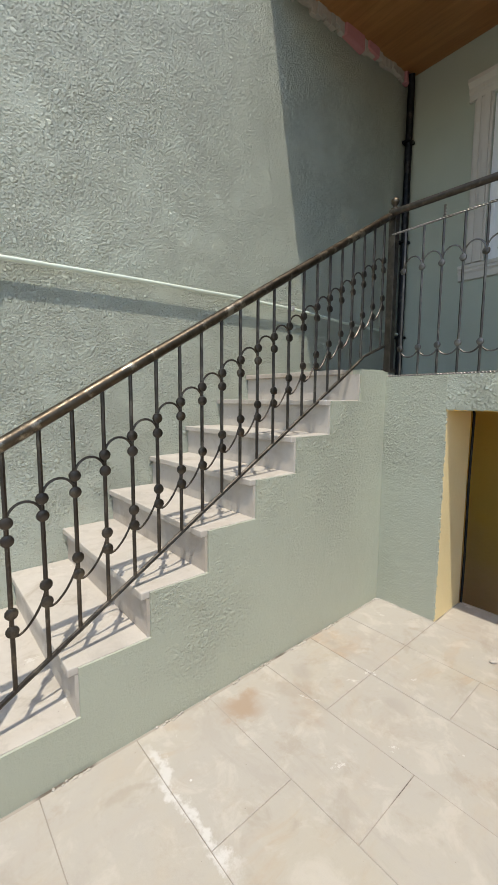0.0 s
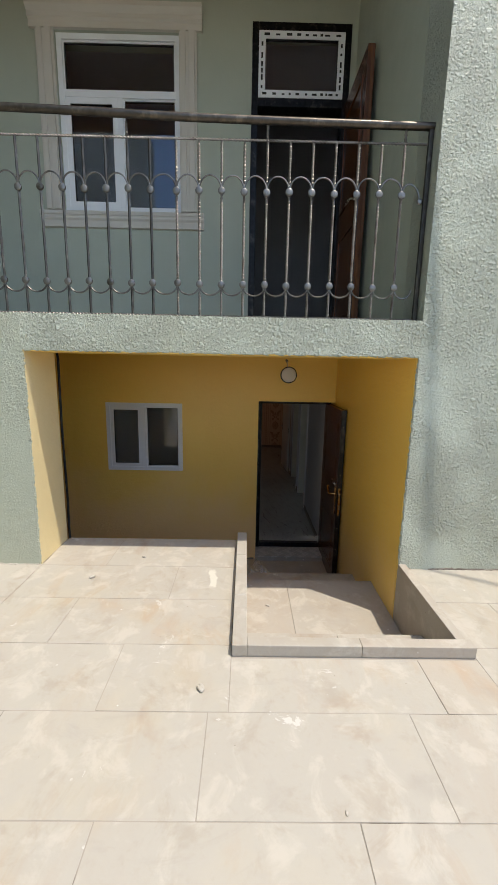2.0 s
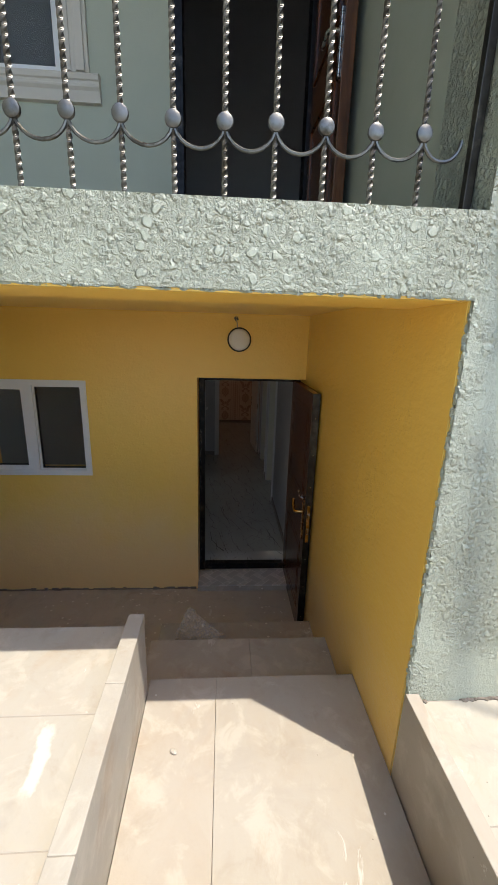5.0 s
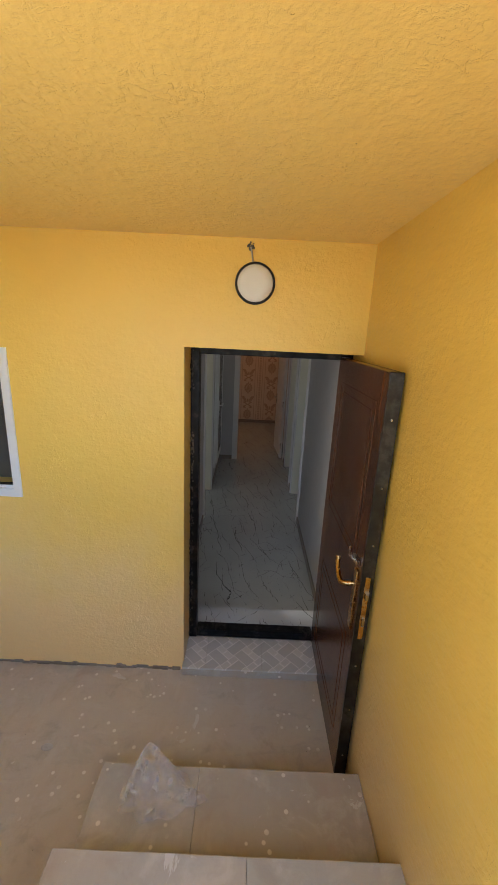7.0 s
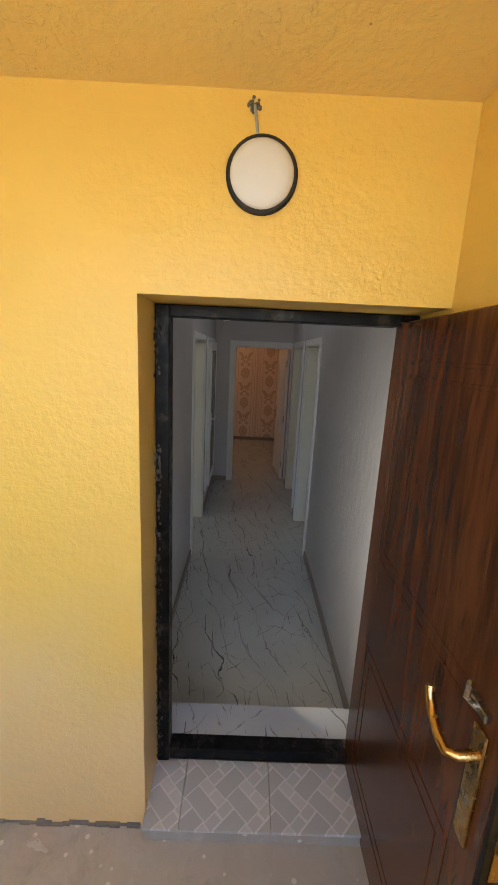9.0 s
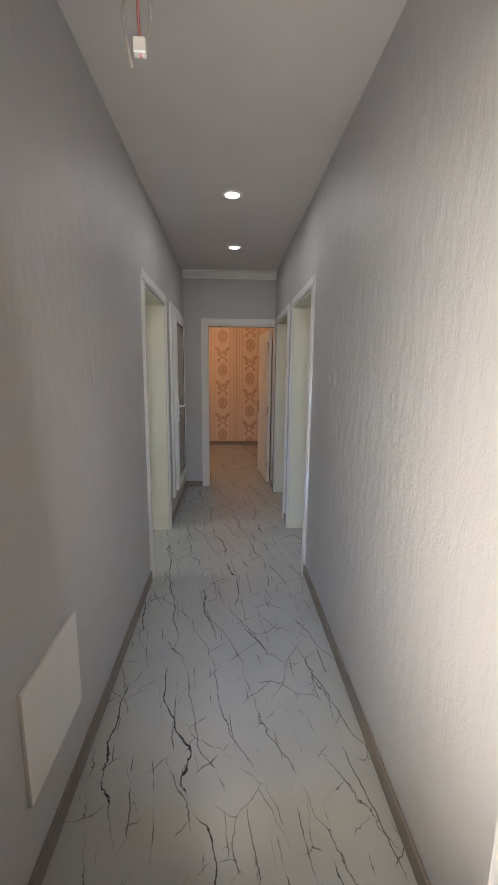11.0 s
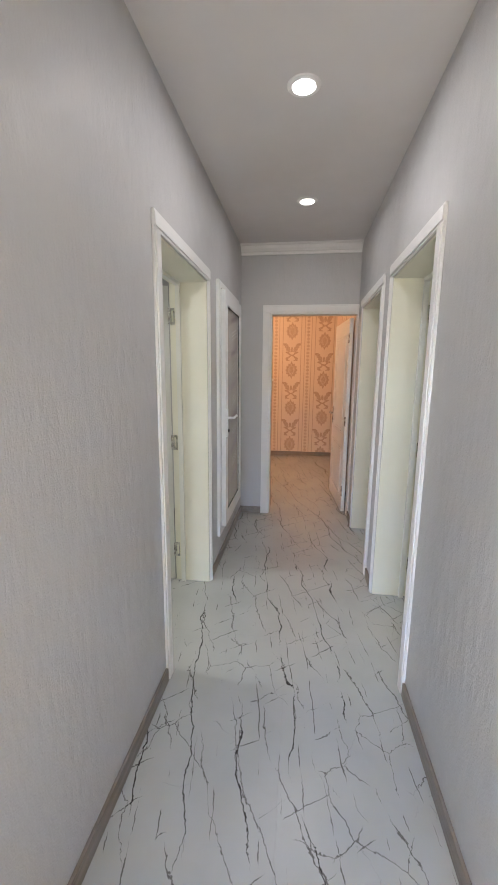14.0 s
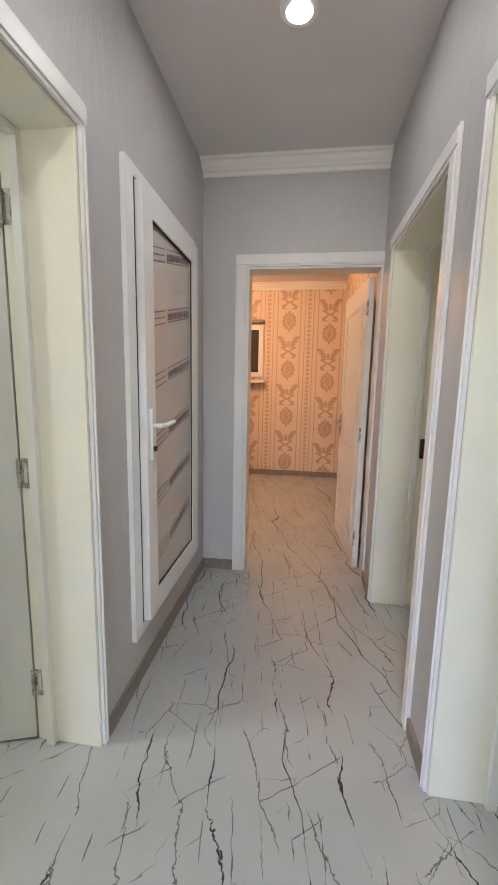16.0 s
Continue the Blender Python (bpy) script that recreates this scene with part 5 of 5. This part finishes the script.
# stair railing: all heights follow the slope
SLOPE = (2.49 - 1.171) / (2.37 - 0.163)
top = lambda x: 1.162 + SLOPE * (x - 0.163)
low = lambda x: 0.352 + (0.485 - 0.352) / (0.376 - 0.165) * (x - 0.165)
srail = thing("stair_railing", "dark wrought iron stair railing with bows, discs and worn bronze handrail", "railing", at=(1.2, SY, 0.8))
part("handrail", tube(bmesh.new(), [(-0.02, SY, top(-0.02)), (0.6, SY, top(0.6) + 0.004), (1.3, SY, top(1.3) + 0.002), (SX - 0.02, SY, top(SX - 0.02))], 0.022, 12), M["bronze"], srail, "round handrail with worn bronze paint", smooth=True)
part("bottom_bar", tube(bmesh.new(), [(0.02, SY, low(0.02)), (2.02, SY, low(2.02)), (2.10, SY, low(2.02) + 0.055), (2.33, SY, 1.66)], 0.009, 8), M["iron"], srail)
sx = [0.165 + 0.1055 * k for k in range(21)]
dark_disc = mesh_of("disc", lathe(bmesh.new(), [(0.012, -0.009), (0.019, -0.006), (0.021, 0), (0.019, 0.006), (0.012, 0.009)], 14, Matrix.Rotation(radians(90), 4, "X")), M["iron"], True)
for k, x in enumerate(sx):
    foot = low(x) if x < 2.02 else low(2.02) + 0.055 + (1.66 - low(2.02) - 0.055) / 0.23 * (x - 2.10)
    part("baluster", tube(bmesh.new(), [(x, SY, foot), (x, SY, top(x) - 0.01)], 0.0075, 8), M["iron"], srail, smooth=True)
    hi, lo = top(x) - 0.245, low(x) + 0.268
    for z in (hi, hi - 0.058, lo, lo - 0.06):
        piece("disc", dark_disc, Matrix.Translation((x, SY - 0.004, z)), srail)
    if k < len(sx) - 1:
        xn = sx[k + 1]
        part("bow", arc(bmesh.new(), (x, SY - 0.003, hi), (xn, SY - 0.003, top(xn) - 0.303), 0.058), M["iron"], srail, smooth=True)
        part("bow", arc(bmesh.new(), (x, SY - 0.003, lo - 0.06), (xn, SY - 0.003, low(xn) + 0.268), -0.055), M["iron"], srail, smooth=True)
post = thing("newel_post", "square dark bronze newel post standing before the bottom step", "newel post", "newel posts", at=(0.0, 1.80, 0.0))
part("shaft", boxes((-0.024, 0.024, 1.776, 1.824, 0, 1.05), bevel=0.003), M["iron"], post)
part("foot", boxes((-0.045, 0.045, 1.755, 1.845, 0, 0.03), bevel=0.008), M["iron"], post)
part("collar", boxes((-0.032, 0.032, 1.768, 1.832, 0.10, 0.16), bevel=0.008), M["iron"], post)

pipe = thing("wall_conduit", "thin green-painted conduit clipped along the stair wall", "conduit", at=(1.4, WY, 2.0))
pts = [(-3.4, WY - 0.05, 1.93), (-1.5, WY - 0.055, 1.95), (0.1, WY - 0.05, 1.985), (0.344, WY - 0.043, 1.985), (1.0, WY - 0.045, 2.015), (1.8, WY - 0.046, 2.043), (2.42, WY - 0.045, 2.05), (3.1, WY - 0.05, 2.03), (4.12, WY - 0.05, 2.03)]
part("pipe", tube(bmesh.new(), pts, 0.0125, 10), M["green_paint"], pipe, smooth=True)
for x, z in ((0.30, 1.985), (2.40, 2.05), (-1.5, 1.95)):
    part("clip", boxes((x - 0.012, x + 0.012, WY - 0.066, WY, z - 0.018, z + 0.018), bevel=0.003), M["plug"], pipe)

drain = thing("downpipe", "dark rusty downpipe in the corner of the balcony", "downpipe", at=(4.12, 2.74, SLAB1))
part("pipe", tube(bmesh.new(), [(4.12, 2.74, SLAB1 + 0.016), (4.12, 2.74, 3.0), (4.12, 2.74, 4.50), (4.08, 2.72, 4.62)], 0.036, 12), M["black"], drain, smooth=True)
for z in (2.0, 3.0, 4.0):
    part("bracket", boxes((4.07, 4.18, 2.70, 2.79, z - 0.012, z + 0.012), bevel=0.003), M["black"], drain)
drop = thing("cable_run", "dark cable hanging down the yellow reveal", "cable", at=(2.63, 1.43, SLAB0))
part("cable", tube(bmesh.new(), [(2.62, 1.403, SLAB0 - 0.006), (2.625, 1.400, 1.22), (2.615, 1.402, 0.8), (2.622, 1.400, 0.3), (2.618, 1.402, 0.0)], 0.008, 8), M["black"], drop, smooth=True)

# ---- entrance in the recess ----
fr = tagged(new("door_frame_entrance"), "black steel door frame with mortar stains in the yellow reveal", kind="structure")
part("jamb", boxes((4.365, 4.43, 0.012, 0.056, -0.885, 0.838), bevel=0.003), M["black"], fr)
part("jamb", boxes((4.365, 4.43, RY + 0.008, -0.738, -0.885, 0.838), bevel=0.002), M["black"], fr)
part("head", boxes((4.365, 4.43, -0.690, 0.012, 0.803, 0.838), bevel=0.003), M["black"], fr)
part("head", boxes((4.365, 4.43, -0.738, -0.690, 0.8175, 0.838), bevel=0.002), M["black"], fr)
part("threshold", boxes((4.375, 4.44, -0.690, 0.012, -0.885, -0.834), bevel=0.004), M["black"], fr)
rng = random.Random(7)
rows = []
for k in range(330):
    z = rng.uniform(-0.86, 0.82)
    if noise.noise(Vector((0, 3, z * 3.0))) > -0.18:
        rows.append(((4.361 + rng.uniform(-0.006, 0.012), 0.048 + rng.uniform(-0.012, 0.010), z), (rng.uniform(0.0015, 0.004), rng.uniform(0.002, 0.006), rng.uniform(0.003, 0.011))))
part("mortar", lumps_of(rows), M["mortar"], fr, "rough mortar left along the frame")

leaf = thing("entrance_door", "dark brown panelled steel door standing open against the yellow wall", "door", at=(4.40, -0.70, -0.93))
t0, t1 = -0.735, -0.690
X0, X1, LZ0, LZ1 = 3.635, 4.40, -0.925, 0.815
part("leaf", boxes((X0 + 0.012, X1, t0 + 0.004, t1, LZ0, LZ1), bevel=0.003), M["brown"], leaf)
part("edge_strip", boxes((X0, X0 + 0.012, t0, t1 + 0.002, LZ0, LZ1), (X0 + 0.012, X1, t0, t0 + 0.004, LZ0, LZ1), bevel=0.0015), M["edge"], leaf, "scuffed grey steel edge")
for z0, z1 in ((LZ0 + 0.13, LZ0 + 0.66), (LZ0 + 0.98, LZ1 - 0.11)):
    bm = bmesh.new()
    for g, p in ((0.0, 0.0016), (0.04, 0.0016)):
        a, b, c, d = X0 + 0.10 + g, X1 - 0.09 - g, z0 + g, z1 - g
        for r in ((a, b, c, c + 0.010), (a, b, d - 0.010, d), (a, a + 0.010, c + 0.010, d - 0.010), (b - 0.010, b, c + 0.010, d - 0.010)):
            box(bm, r[0], r[1], t1, t1 + p, r[2], r[3], 0.0012)
    part("panel_moulding", bm, M["brown"], leaf)
rivet = mesh_of("rivet", lathe(bmesh.new(), [(0.0045, 0), (0.004, 0.0015), (0.001, 0.0025)], 8, Matrix.Rotation(radians(-90), 4, "Y")), M["chrome"], True)
for z in (-0.80, -0.55, -0.33, 0.20, 0.42, 0.66):
    piece("rivet", rivet, Matrix.Translation((X0, (t0 + t1) / 2, z)), leaf)
part("lock_plate", boxes((X0 - 0.003, X0, t0 + 0.014, t1 - 0.012, -0.20, 0.07), bevel=0.001), M["brass"], leaf, "brass lock face")
part("latch", boxes((X0 - 0.014, X0 - 0.003, -0.720, -0.706, -0.02, 0.015), (X0 - 0.010, X0 - 0.003, -0.718, -0.708, -0.14, -0.10), bevel=0.002), M["chrome"], leaf)


def brass_lever(y, side):
    plate = part("handle_plate", boxes((X0 + 0.045, X0 + 0.085, min(y, y + side * 0.008), max(y, y + side * 0.008), -0.20, 0.06), bevel=0.0035), M["brass"], leaf, "long polished brass plate")
    x = X0 + 0.065
    part("lever", tube(bmesh.new(), [(x, y, 0.0), (x, y + side * 0.04, -0.002), (x + 0.012, y + side * 0.056, -0.004), (x + 0.035, y + side * 0.058, 0.002), (x + 0.07, y + side * 0.056, 0.014), (x + 0.093, y + side * 0.054, 0.034), (x + 0.103, y + side * 0.052, 0.054)], 0.0100, 12), M["brass"], plate, "curved brass lever", smooth=True)
    part("key_cylinder", lathe(bmesh.new(), [(0.012, 0), (0.012, 0.008), (0.003, 0.010)], 14, Matrix.Translation((x, y, -0.10)) @ Matrix.Rotation(radians(-90 * side), 4, "X")), M["chrome"], plate)


brass_lever(t1, 1)
chain = part("door_bolt", boxes((X0 + 0.05, X0 + 0.11, t1, t1 + 0.014, 0.085, 0.105), bevel=0.003), M["chrome"], leaf, "small steel night bolt")
part("bolt_arm", tube(bmesh.new(), [(X0 + 0.08, t1 + 0.014, 0.095), (X0 + 0.085, t1 + 0.03, 0.11), (X0 + 0.075, t1 + 0.035, 0.15)], 0.006, 8), M["chrome"], leaf, smooth=True)
for z in (-0.6, -0.05, 0.5):
    part("hinge", tube(bmesh.new(), [(X1 + 0.010, t0 + 0.012, z - 0.06), (X1 + 0.010, t0 + 0.012, z + 0.06)], 0.009, 10), M["black"], leaf, smooth=True)

stepb = tagged(new("doorstep"), "doorstep of grey herringbone printed tiles before the entrance", kind="structure")
part("core", boxes((4.150, 4.375, RY + 0.01, 0.062, PIT - 0.01, -0.896)), M["raw"], stepb)
for a, b in ((0.060, -0.062), (-0.0645, -0.380), (-0.3825, -0.742)):
    part("tile", boxes((4.135, 4.374, min(a, b), max(a, b), -0.896, -0.885), bevel=0.0015), M["step_tile"], stepb)
part("riser", boxes((4.140, 4.150, RY + 0.012, 0.058, PIT + 0.001, -0.8965), bevel=0.001), M["step_marble"], stepb)
bm = bmesh.new()
rng = random.Random(12)
y = 0.075
while y < 2.7:
    step = rng.uniform(0.02, 0.07)
    box(bm, BX - rng.uniform(0.003, 0.012), BX + 0.002, y, y + step + 0.004, PIT, PIT + rng.uniform(0.008, 0.024), 0.003)
    y += step
structure("trim_mortar_edge", bm, M["foot_mortar"], "ragged mortar along the foot of the yellow wall")

lampb = thing("bulkhead_lamp", "round white wall lamp with a black rim, unlit", "wall lamp", at=(BX, -0.245, 1.117))
side = Matrix.Translation((BX, -0.245, 1.117)) @ Matrix.Rotation(radians(-90), 4, "Y")
part("rim", lathe(bmesh.new(), [(0.080, 0), (0.0855, 0.003), (0.0855, 0.012), (0.081, 0.016), (0.074, 0.016), (0.074, 0.008)], 40, side), M["rubber"], lampb, "black rim", smooth=True)
part("diffuser", lathe(bmesh.new(), [(0.075, 0.009), (0.0755, 0.018), (0.071, 0.025), (0.058, 0.032), (0.037, 0.036), (0.001, 0.038)], 40, side), M["opal"], lampb, "white opal diffuser", smooth=True)
lead = thing("lamp_lead", "wire that leaves a rough hole above the lamp", "wire", at=(BX, -0.225, 1.24))
part("wire", tube(bmesh.new(), [(BX + 0.01, -0.224, 1.262), (BX - 0.015, -0.222, 1.255), (BX - 0.010, -0.228, 1.225), (BX - 0.006, -0.232, 1.192)], 0.0035, 8), M["plug"], lead, smooth=True)
rng = random.Random(2)
rows = []
for k in range(16):
    a, r = k * 0.45, rng.uniform(0.003, 0.015)
    rows.append(((BX - rng.uniform(0.0, 0.006), -0.222 + r * math.cos(a), 1.262 + r * math.sin(a)), (rng.uniform(0.002, 0.006), rng.uniform(0.003, 0.006), rng.uniform(0.003, 0.007))))
part("plaster_crumbs", lumps_of(rows), M["mortar"], lead)

hang = thing("hanging_wires", "loose red and white wires hanging from the corridor ceiling", "wire", at=(4.9, -0.13, CEIL))
for name, material, dy, low in (("red_wire", "pink", 0.0, 0.83), ("white_wire", "plug", 0.012, 0.81), ("white_wire", "plug", -0.010, 0.86)):
    part(name, tube(bmesh.new(), [(4.90, -0.13, CEIL), (4.905, -0.128 + dy, 1.2), (4.895, -0.134 + dy * 1.5, 1.0), (4.902, -0.132 + dy * 2.5, 0.90), (4.898, -0.136 + dy * 1.5, low)], 0.003, 6), M[material], hang, smooth=True)
part("connector", boxes((4.891, 4.909, -0.146, -0.122, 0.835, 0.862), bevel=0.002), M["pvc"], hang, "small white terminal block")

# ---- steps down to the recess ----
steps = tagged(new("sunken_steps"), "broad marble steps that lead down to the recess", kind="structure")
KX, KI = 1.49, 1.545
levels = [(KI, 1.872, -0.17), (1.872, 2.685, -0.335), (2.685, 3.145, -0.54), (3.145, 3.525, -0.745)]
for k, (x0, x1, z) in enumerate(levels):
    left = 0.172 if k < 2 else 0.262
    part("step_core", boxes((x0 if k else KI, x1 - 0.02, RY + 0.007, left - 0.004, PIT - 0.2, z - 0.024)), M["cement"], steps)
    cuts = [RY + 0.009, -0.30 + 0.18 * (k % 2), left]
    for a, b in zip(cuts, cuts[1:]):
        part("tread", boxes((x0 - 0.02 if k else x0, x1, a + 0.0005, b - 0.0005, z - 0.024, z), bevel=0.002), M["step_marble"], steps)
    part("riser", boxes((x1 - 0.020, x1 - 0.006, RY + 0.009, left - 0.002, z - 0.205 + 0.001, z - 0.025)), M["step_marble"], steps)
kerb = tagged(new("kerb"), "low marble-capped kerb round the sunken steps", kind="structure")
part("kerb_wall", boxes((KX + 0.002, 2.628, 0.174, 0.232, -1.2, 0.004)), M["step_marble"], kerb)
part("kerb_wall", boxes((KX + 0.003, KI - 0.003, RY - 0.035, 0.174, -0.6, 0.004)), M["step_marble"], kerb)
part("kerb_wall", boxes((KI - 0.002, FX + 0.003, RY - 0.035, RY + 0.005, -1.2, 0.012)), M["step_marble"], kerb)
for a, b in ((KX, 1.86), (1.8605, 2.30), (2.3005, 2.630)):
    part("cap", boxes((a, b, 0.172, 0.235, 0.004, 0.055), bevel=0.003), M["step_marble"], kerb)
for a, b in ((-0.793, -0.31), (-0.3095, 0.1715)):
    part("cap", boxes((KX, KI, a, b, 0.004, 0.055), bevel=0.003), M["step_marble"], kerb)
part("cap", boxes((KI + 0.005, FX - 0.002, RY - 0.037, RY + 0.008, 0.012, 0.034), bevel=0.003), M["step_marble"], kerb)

# ---- loose things ----
bm = bmesh.new()
bmesh.ops.create_icosphere(bm, subdivisions=5, radius=1.0)
for v in bm.verts:
    p = v.co.copy()
    turn, h = math.atan2(p.y, p.x), max(0.0, (p.z + 0.6) / 1.6)
    rim = min(1.0, math.sqrt(max(0.0, 1 - p.z * p.z)) / 0.8) if p.z < -0.6 else 1.0
    fold = 1 + 0.13 * math.sin(7 * turn + 3 * h) + 0.35 * abs(noise.noise(p * 2.3)) + 0.10 * noise.noise(p * 7.0)
    wide = ((1 - h) ** 0.75 + 0.05 * (1 - h)) * rim * fold
    v.co = Vector((math.cos(turn) * 0.075 * wide, math.sin(turn) * 0.095 * wide + 0.03 * h, 0.0015 + 0.145 * h + 0.012 * h * noise.noise(p * 5.0)))
    v.co.y -= 0.085 * max(0.0, -math.sin(turn)) ** 4 * (1 - h) ** 3 * rim
    v.co += Vector((3.415 + 0.085 * h, 0.04, -0.745))
bag = tagged(part("plastic_bag", bm, M["bag"], None, smooth=True), "crumpled clear plastic bag lying on the step", "plastic bag")

cable = thing("overhead_cable", "dark overhead cable strung from the corner of the house", "cable", at=(2.15, -0.665, 4.45))
bm = tube(bmesh.new(), [(2.15, -0.665, 4.45), (1.635, -1.73, 4.55), (0.9, -3.05, 5.7), (0.095, -4.51, 7.0), (-0.47, -5.48, 8.0)], 0.014, 8)
part("cable", bm, M["black"], cable, smooth=True)

bm = bmesh.new()
rng = random.Random(21)
for k in range(26):
    root = Vector((2.22 - 0.5 * rng.random() ** 2, -4.03 + 0.42 * rng.random() ** 2, 0))
    top = root + Vector((rng.uniform(-0.10, 0.02), rng.uniform(-0.02, 0.12), rng.uniform(0.12, 0.46)))
    tube(bm, [root, root.lerp(top, 0.5) + Vector((rng.uniform(-0.02, 0.02), 0, 0)), top], 0.0025, 4)
    for j in range(16):
        at = root.lerp(top, rng.uniform(0.25, 1.0))
        way = Vector((rng.uniform(-1, 1), rng.uniform(-1, 1), rng.uniform(-0.2, 0.8))).normalized()
        side, size = way.orthogonal().normalized(), rng.uniform(0.018, 0.045)
        bm.faces.new([bm.verts.new(p) for p in (at, at + way * size * 0.5 + side * size * 0.22, at + way * size, at + way * size * 0.5 - side * size * 0.22)])
weeds = tagged(part("weeds", bm, M["leaf"], None), "low green weeds at the foot of the boundary wall", "weeds", kind="stuff")

for x, y, r, ang in ((1.32, 0.345, 0.022, 0.4), (2.35, 0.82, 0.014, 1.2), (2.1, 1.05, 0.02, 2.2), (0.9, -0.1, 0.008, 0), (2.36, 0.03, 0.016, 1)):
    z = -0.335 if abs(y - 0.03) < 0.001 else 0.0
    bm = bmesh.new()
    bmesh.ops.create_icosphere(bm, subdivisions=2, radius=r)
    for v in bm.verts:
        v.co = Vector((v.co.x, v.co.y * 0.6, (v.co.z + r * 0.9) * 0.4)) * (1 + 0.25 * noise.noise(v.co * 60))
        v.co.z = max(v.co.z, 0.0)
        v.co.rotate(Euler((0, 0, ang)))
        v.co += Vector((x, y, z))
    tagged(part("stone_chip", bm, M["raw"], None), "small chip of stone lying on the paving", "stone chip", "stone chips")

bm = bmesh.new()
bmesh.ops.create_icosphere(bm, subdivisions=2, radius=0.03)
for v in bm.verts:
    p = v.co.copy()
    v.co = Vector((3.715 + p.x * 0.6, 0.60 + p.y * 0.9, PIT + max(0.0, 0.004 + p.z * 0.12 + 0.004 * noise.noise(p * 70))))
tagged(part("torn_scrap", bm, M["plug"], None), "small grey torn scrap lying on the dusty floor", "scrap")

wire = thing("bent_wire", "thin bent steel wire lying on the paving", "wire", at=(1.95, -3.3, 0))
part("wire", tube(bmesh.new(), [(1.80, -3.20, 0.006), (1.90, -3.19, 0.012), (2.013, -3.174, 0.02), (2.00, -3.26, 0.012), (1.94, -3.43, 0.006), (1.90, -3.60, 0.006)], 0.005, 6), M["iron"], wire, smooth=True)

# ---- paving ----
paving = tagged(new("pavement"), "courtyard paving of long beige marble slabs", kind="structure")
shared = {}
rng = random.Random(11)
gap = 0.003
ROW, LONG = 0.34, 0.71


def strips(x):
    """The stretches of one row of slabs, clear of kerb, stair and house: x0, x1, y0, y1."""
    far = x + ROW
    if far < 1.5:
        rows = [(x, far, -4.8, NEAR - 0.008)]
        return rows + ([(x, min(far, 0.055), NEAR - 0.008, WY)] if x < 0.03 else [])
    house = FX - 0.003
    rows = []
    if x < house - 0.1:
        edge = house if far > house - 0.1 else far
        rows += [(x, edge, -4.8, RY - 0.04), (x, edge, 1.405, NEAR - 0.008)]
    if x < KX - 0.1:
        rows.append((x, KX - 0.006, RY - 0.04, 0.238))
    return rows + [(x, 2.628 if far > 2.5 else far, 0.238, 1.405)]


for row in range(-13, 5):
    x = 0.88 + ROW * row
    first = {0: -0.40, 1: -1.425, 2: -1.09, 3: -1.55}[row % 4] - LONG * 8
    for x0, x1, c, d in strips(x):
        start = -0.54 - LONG * 8 if row == 1 and c == RY - 0.04 else first
        cuts = [c] + [y for y in (start + LONG * k for k in range(20)) if c + 0.12 < y < d - 0.12] + [d]
        for y0, y1 in zip(cuts, cuts[1:]):
            key = (round(x1 - x0, 3), round(y1 - y0, 3))
            if key not in shared:
                shared[key] = mesh_of("slab", boxes((-key[0] / 2 + gap / 2, key[0] / 2 - gap / 2, -key[1] / 2 + gap / 2, key[1] / 2 - gap / 2, -0.022, 0.0), bevel=0.0012), M["marble"])
            piece("slab", shared[key], Matrix.Translation(((x0 + x1) / 2, (y0 + y1) / 2, rng.uniform(-0.0012, 0.0008))) @ Matrix.Rotation(rng.uniform(-0.002, 0.002), 4, "X"), paving)
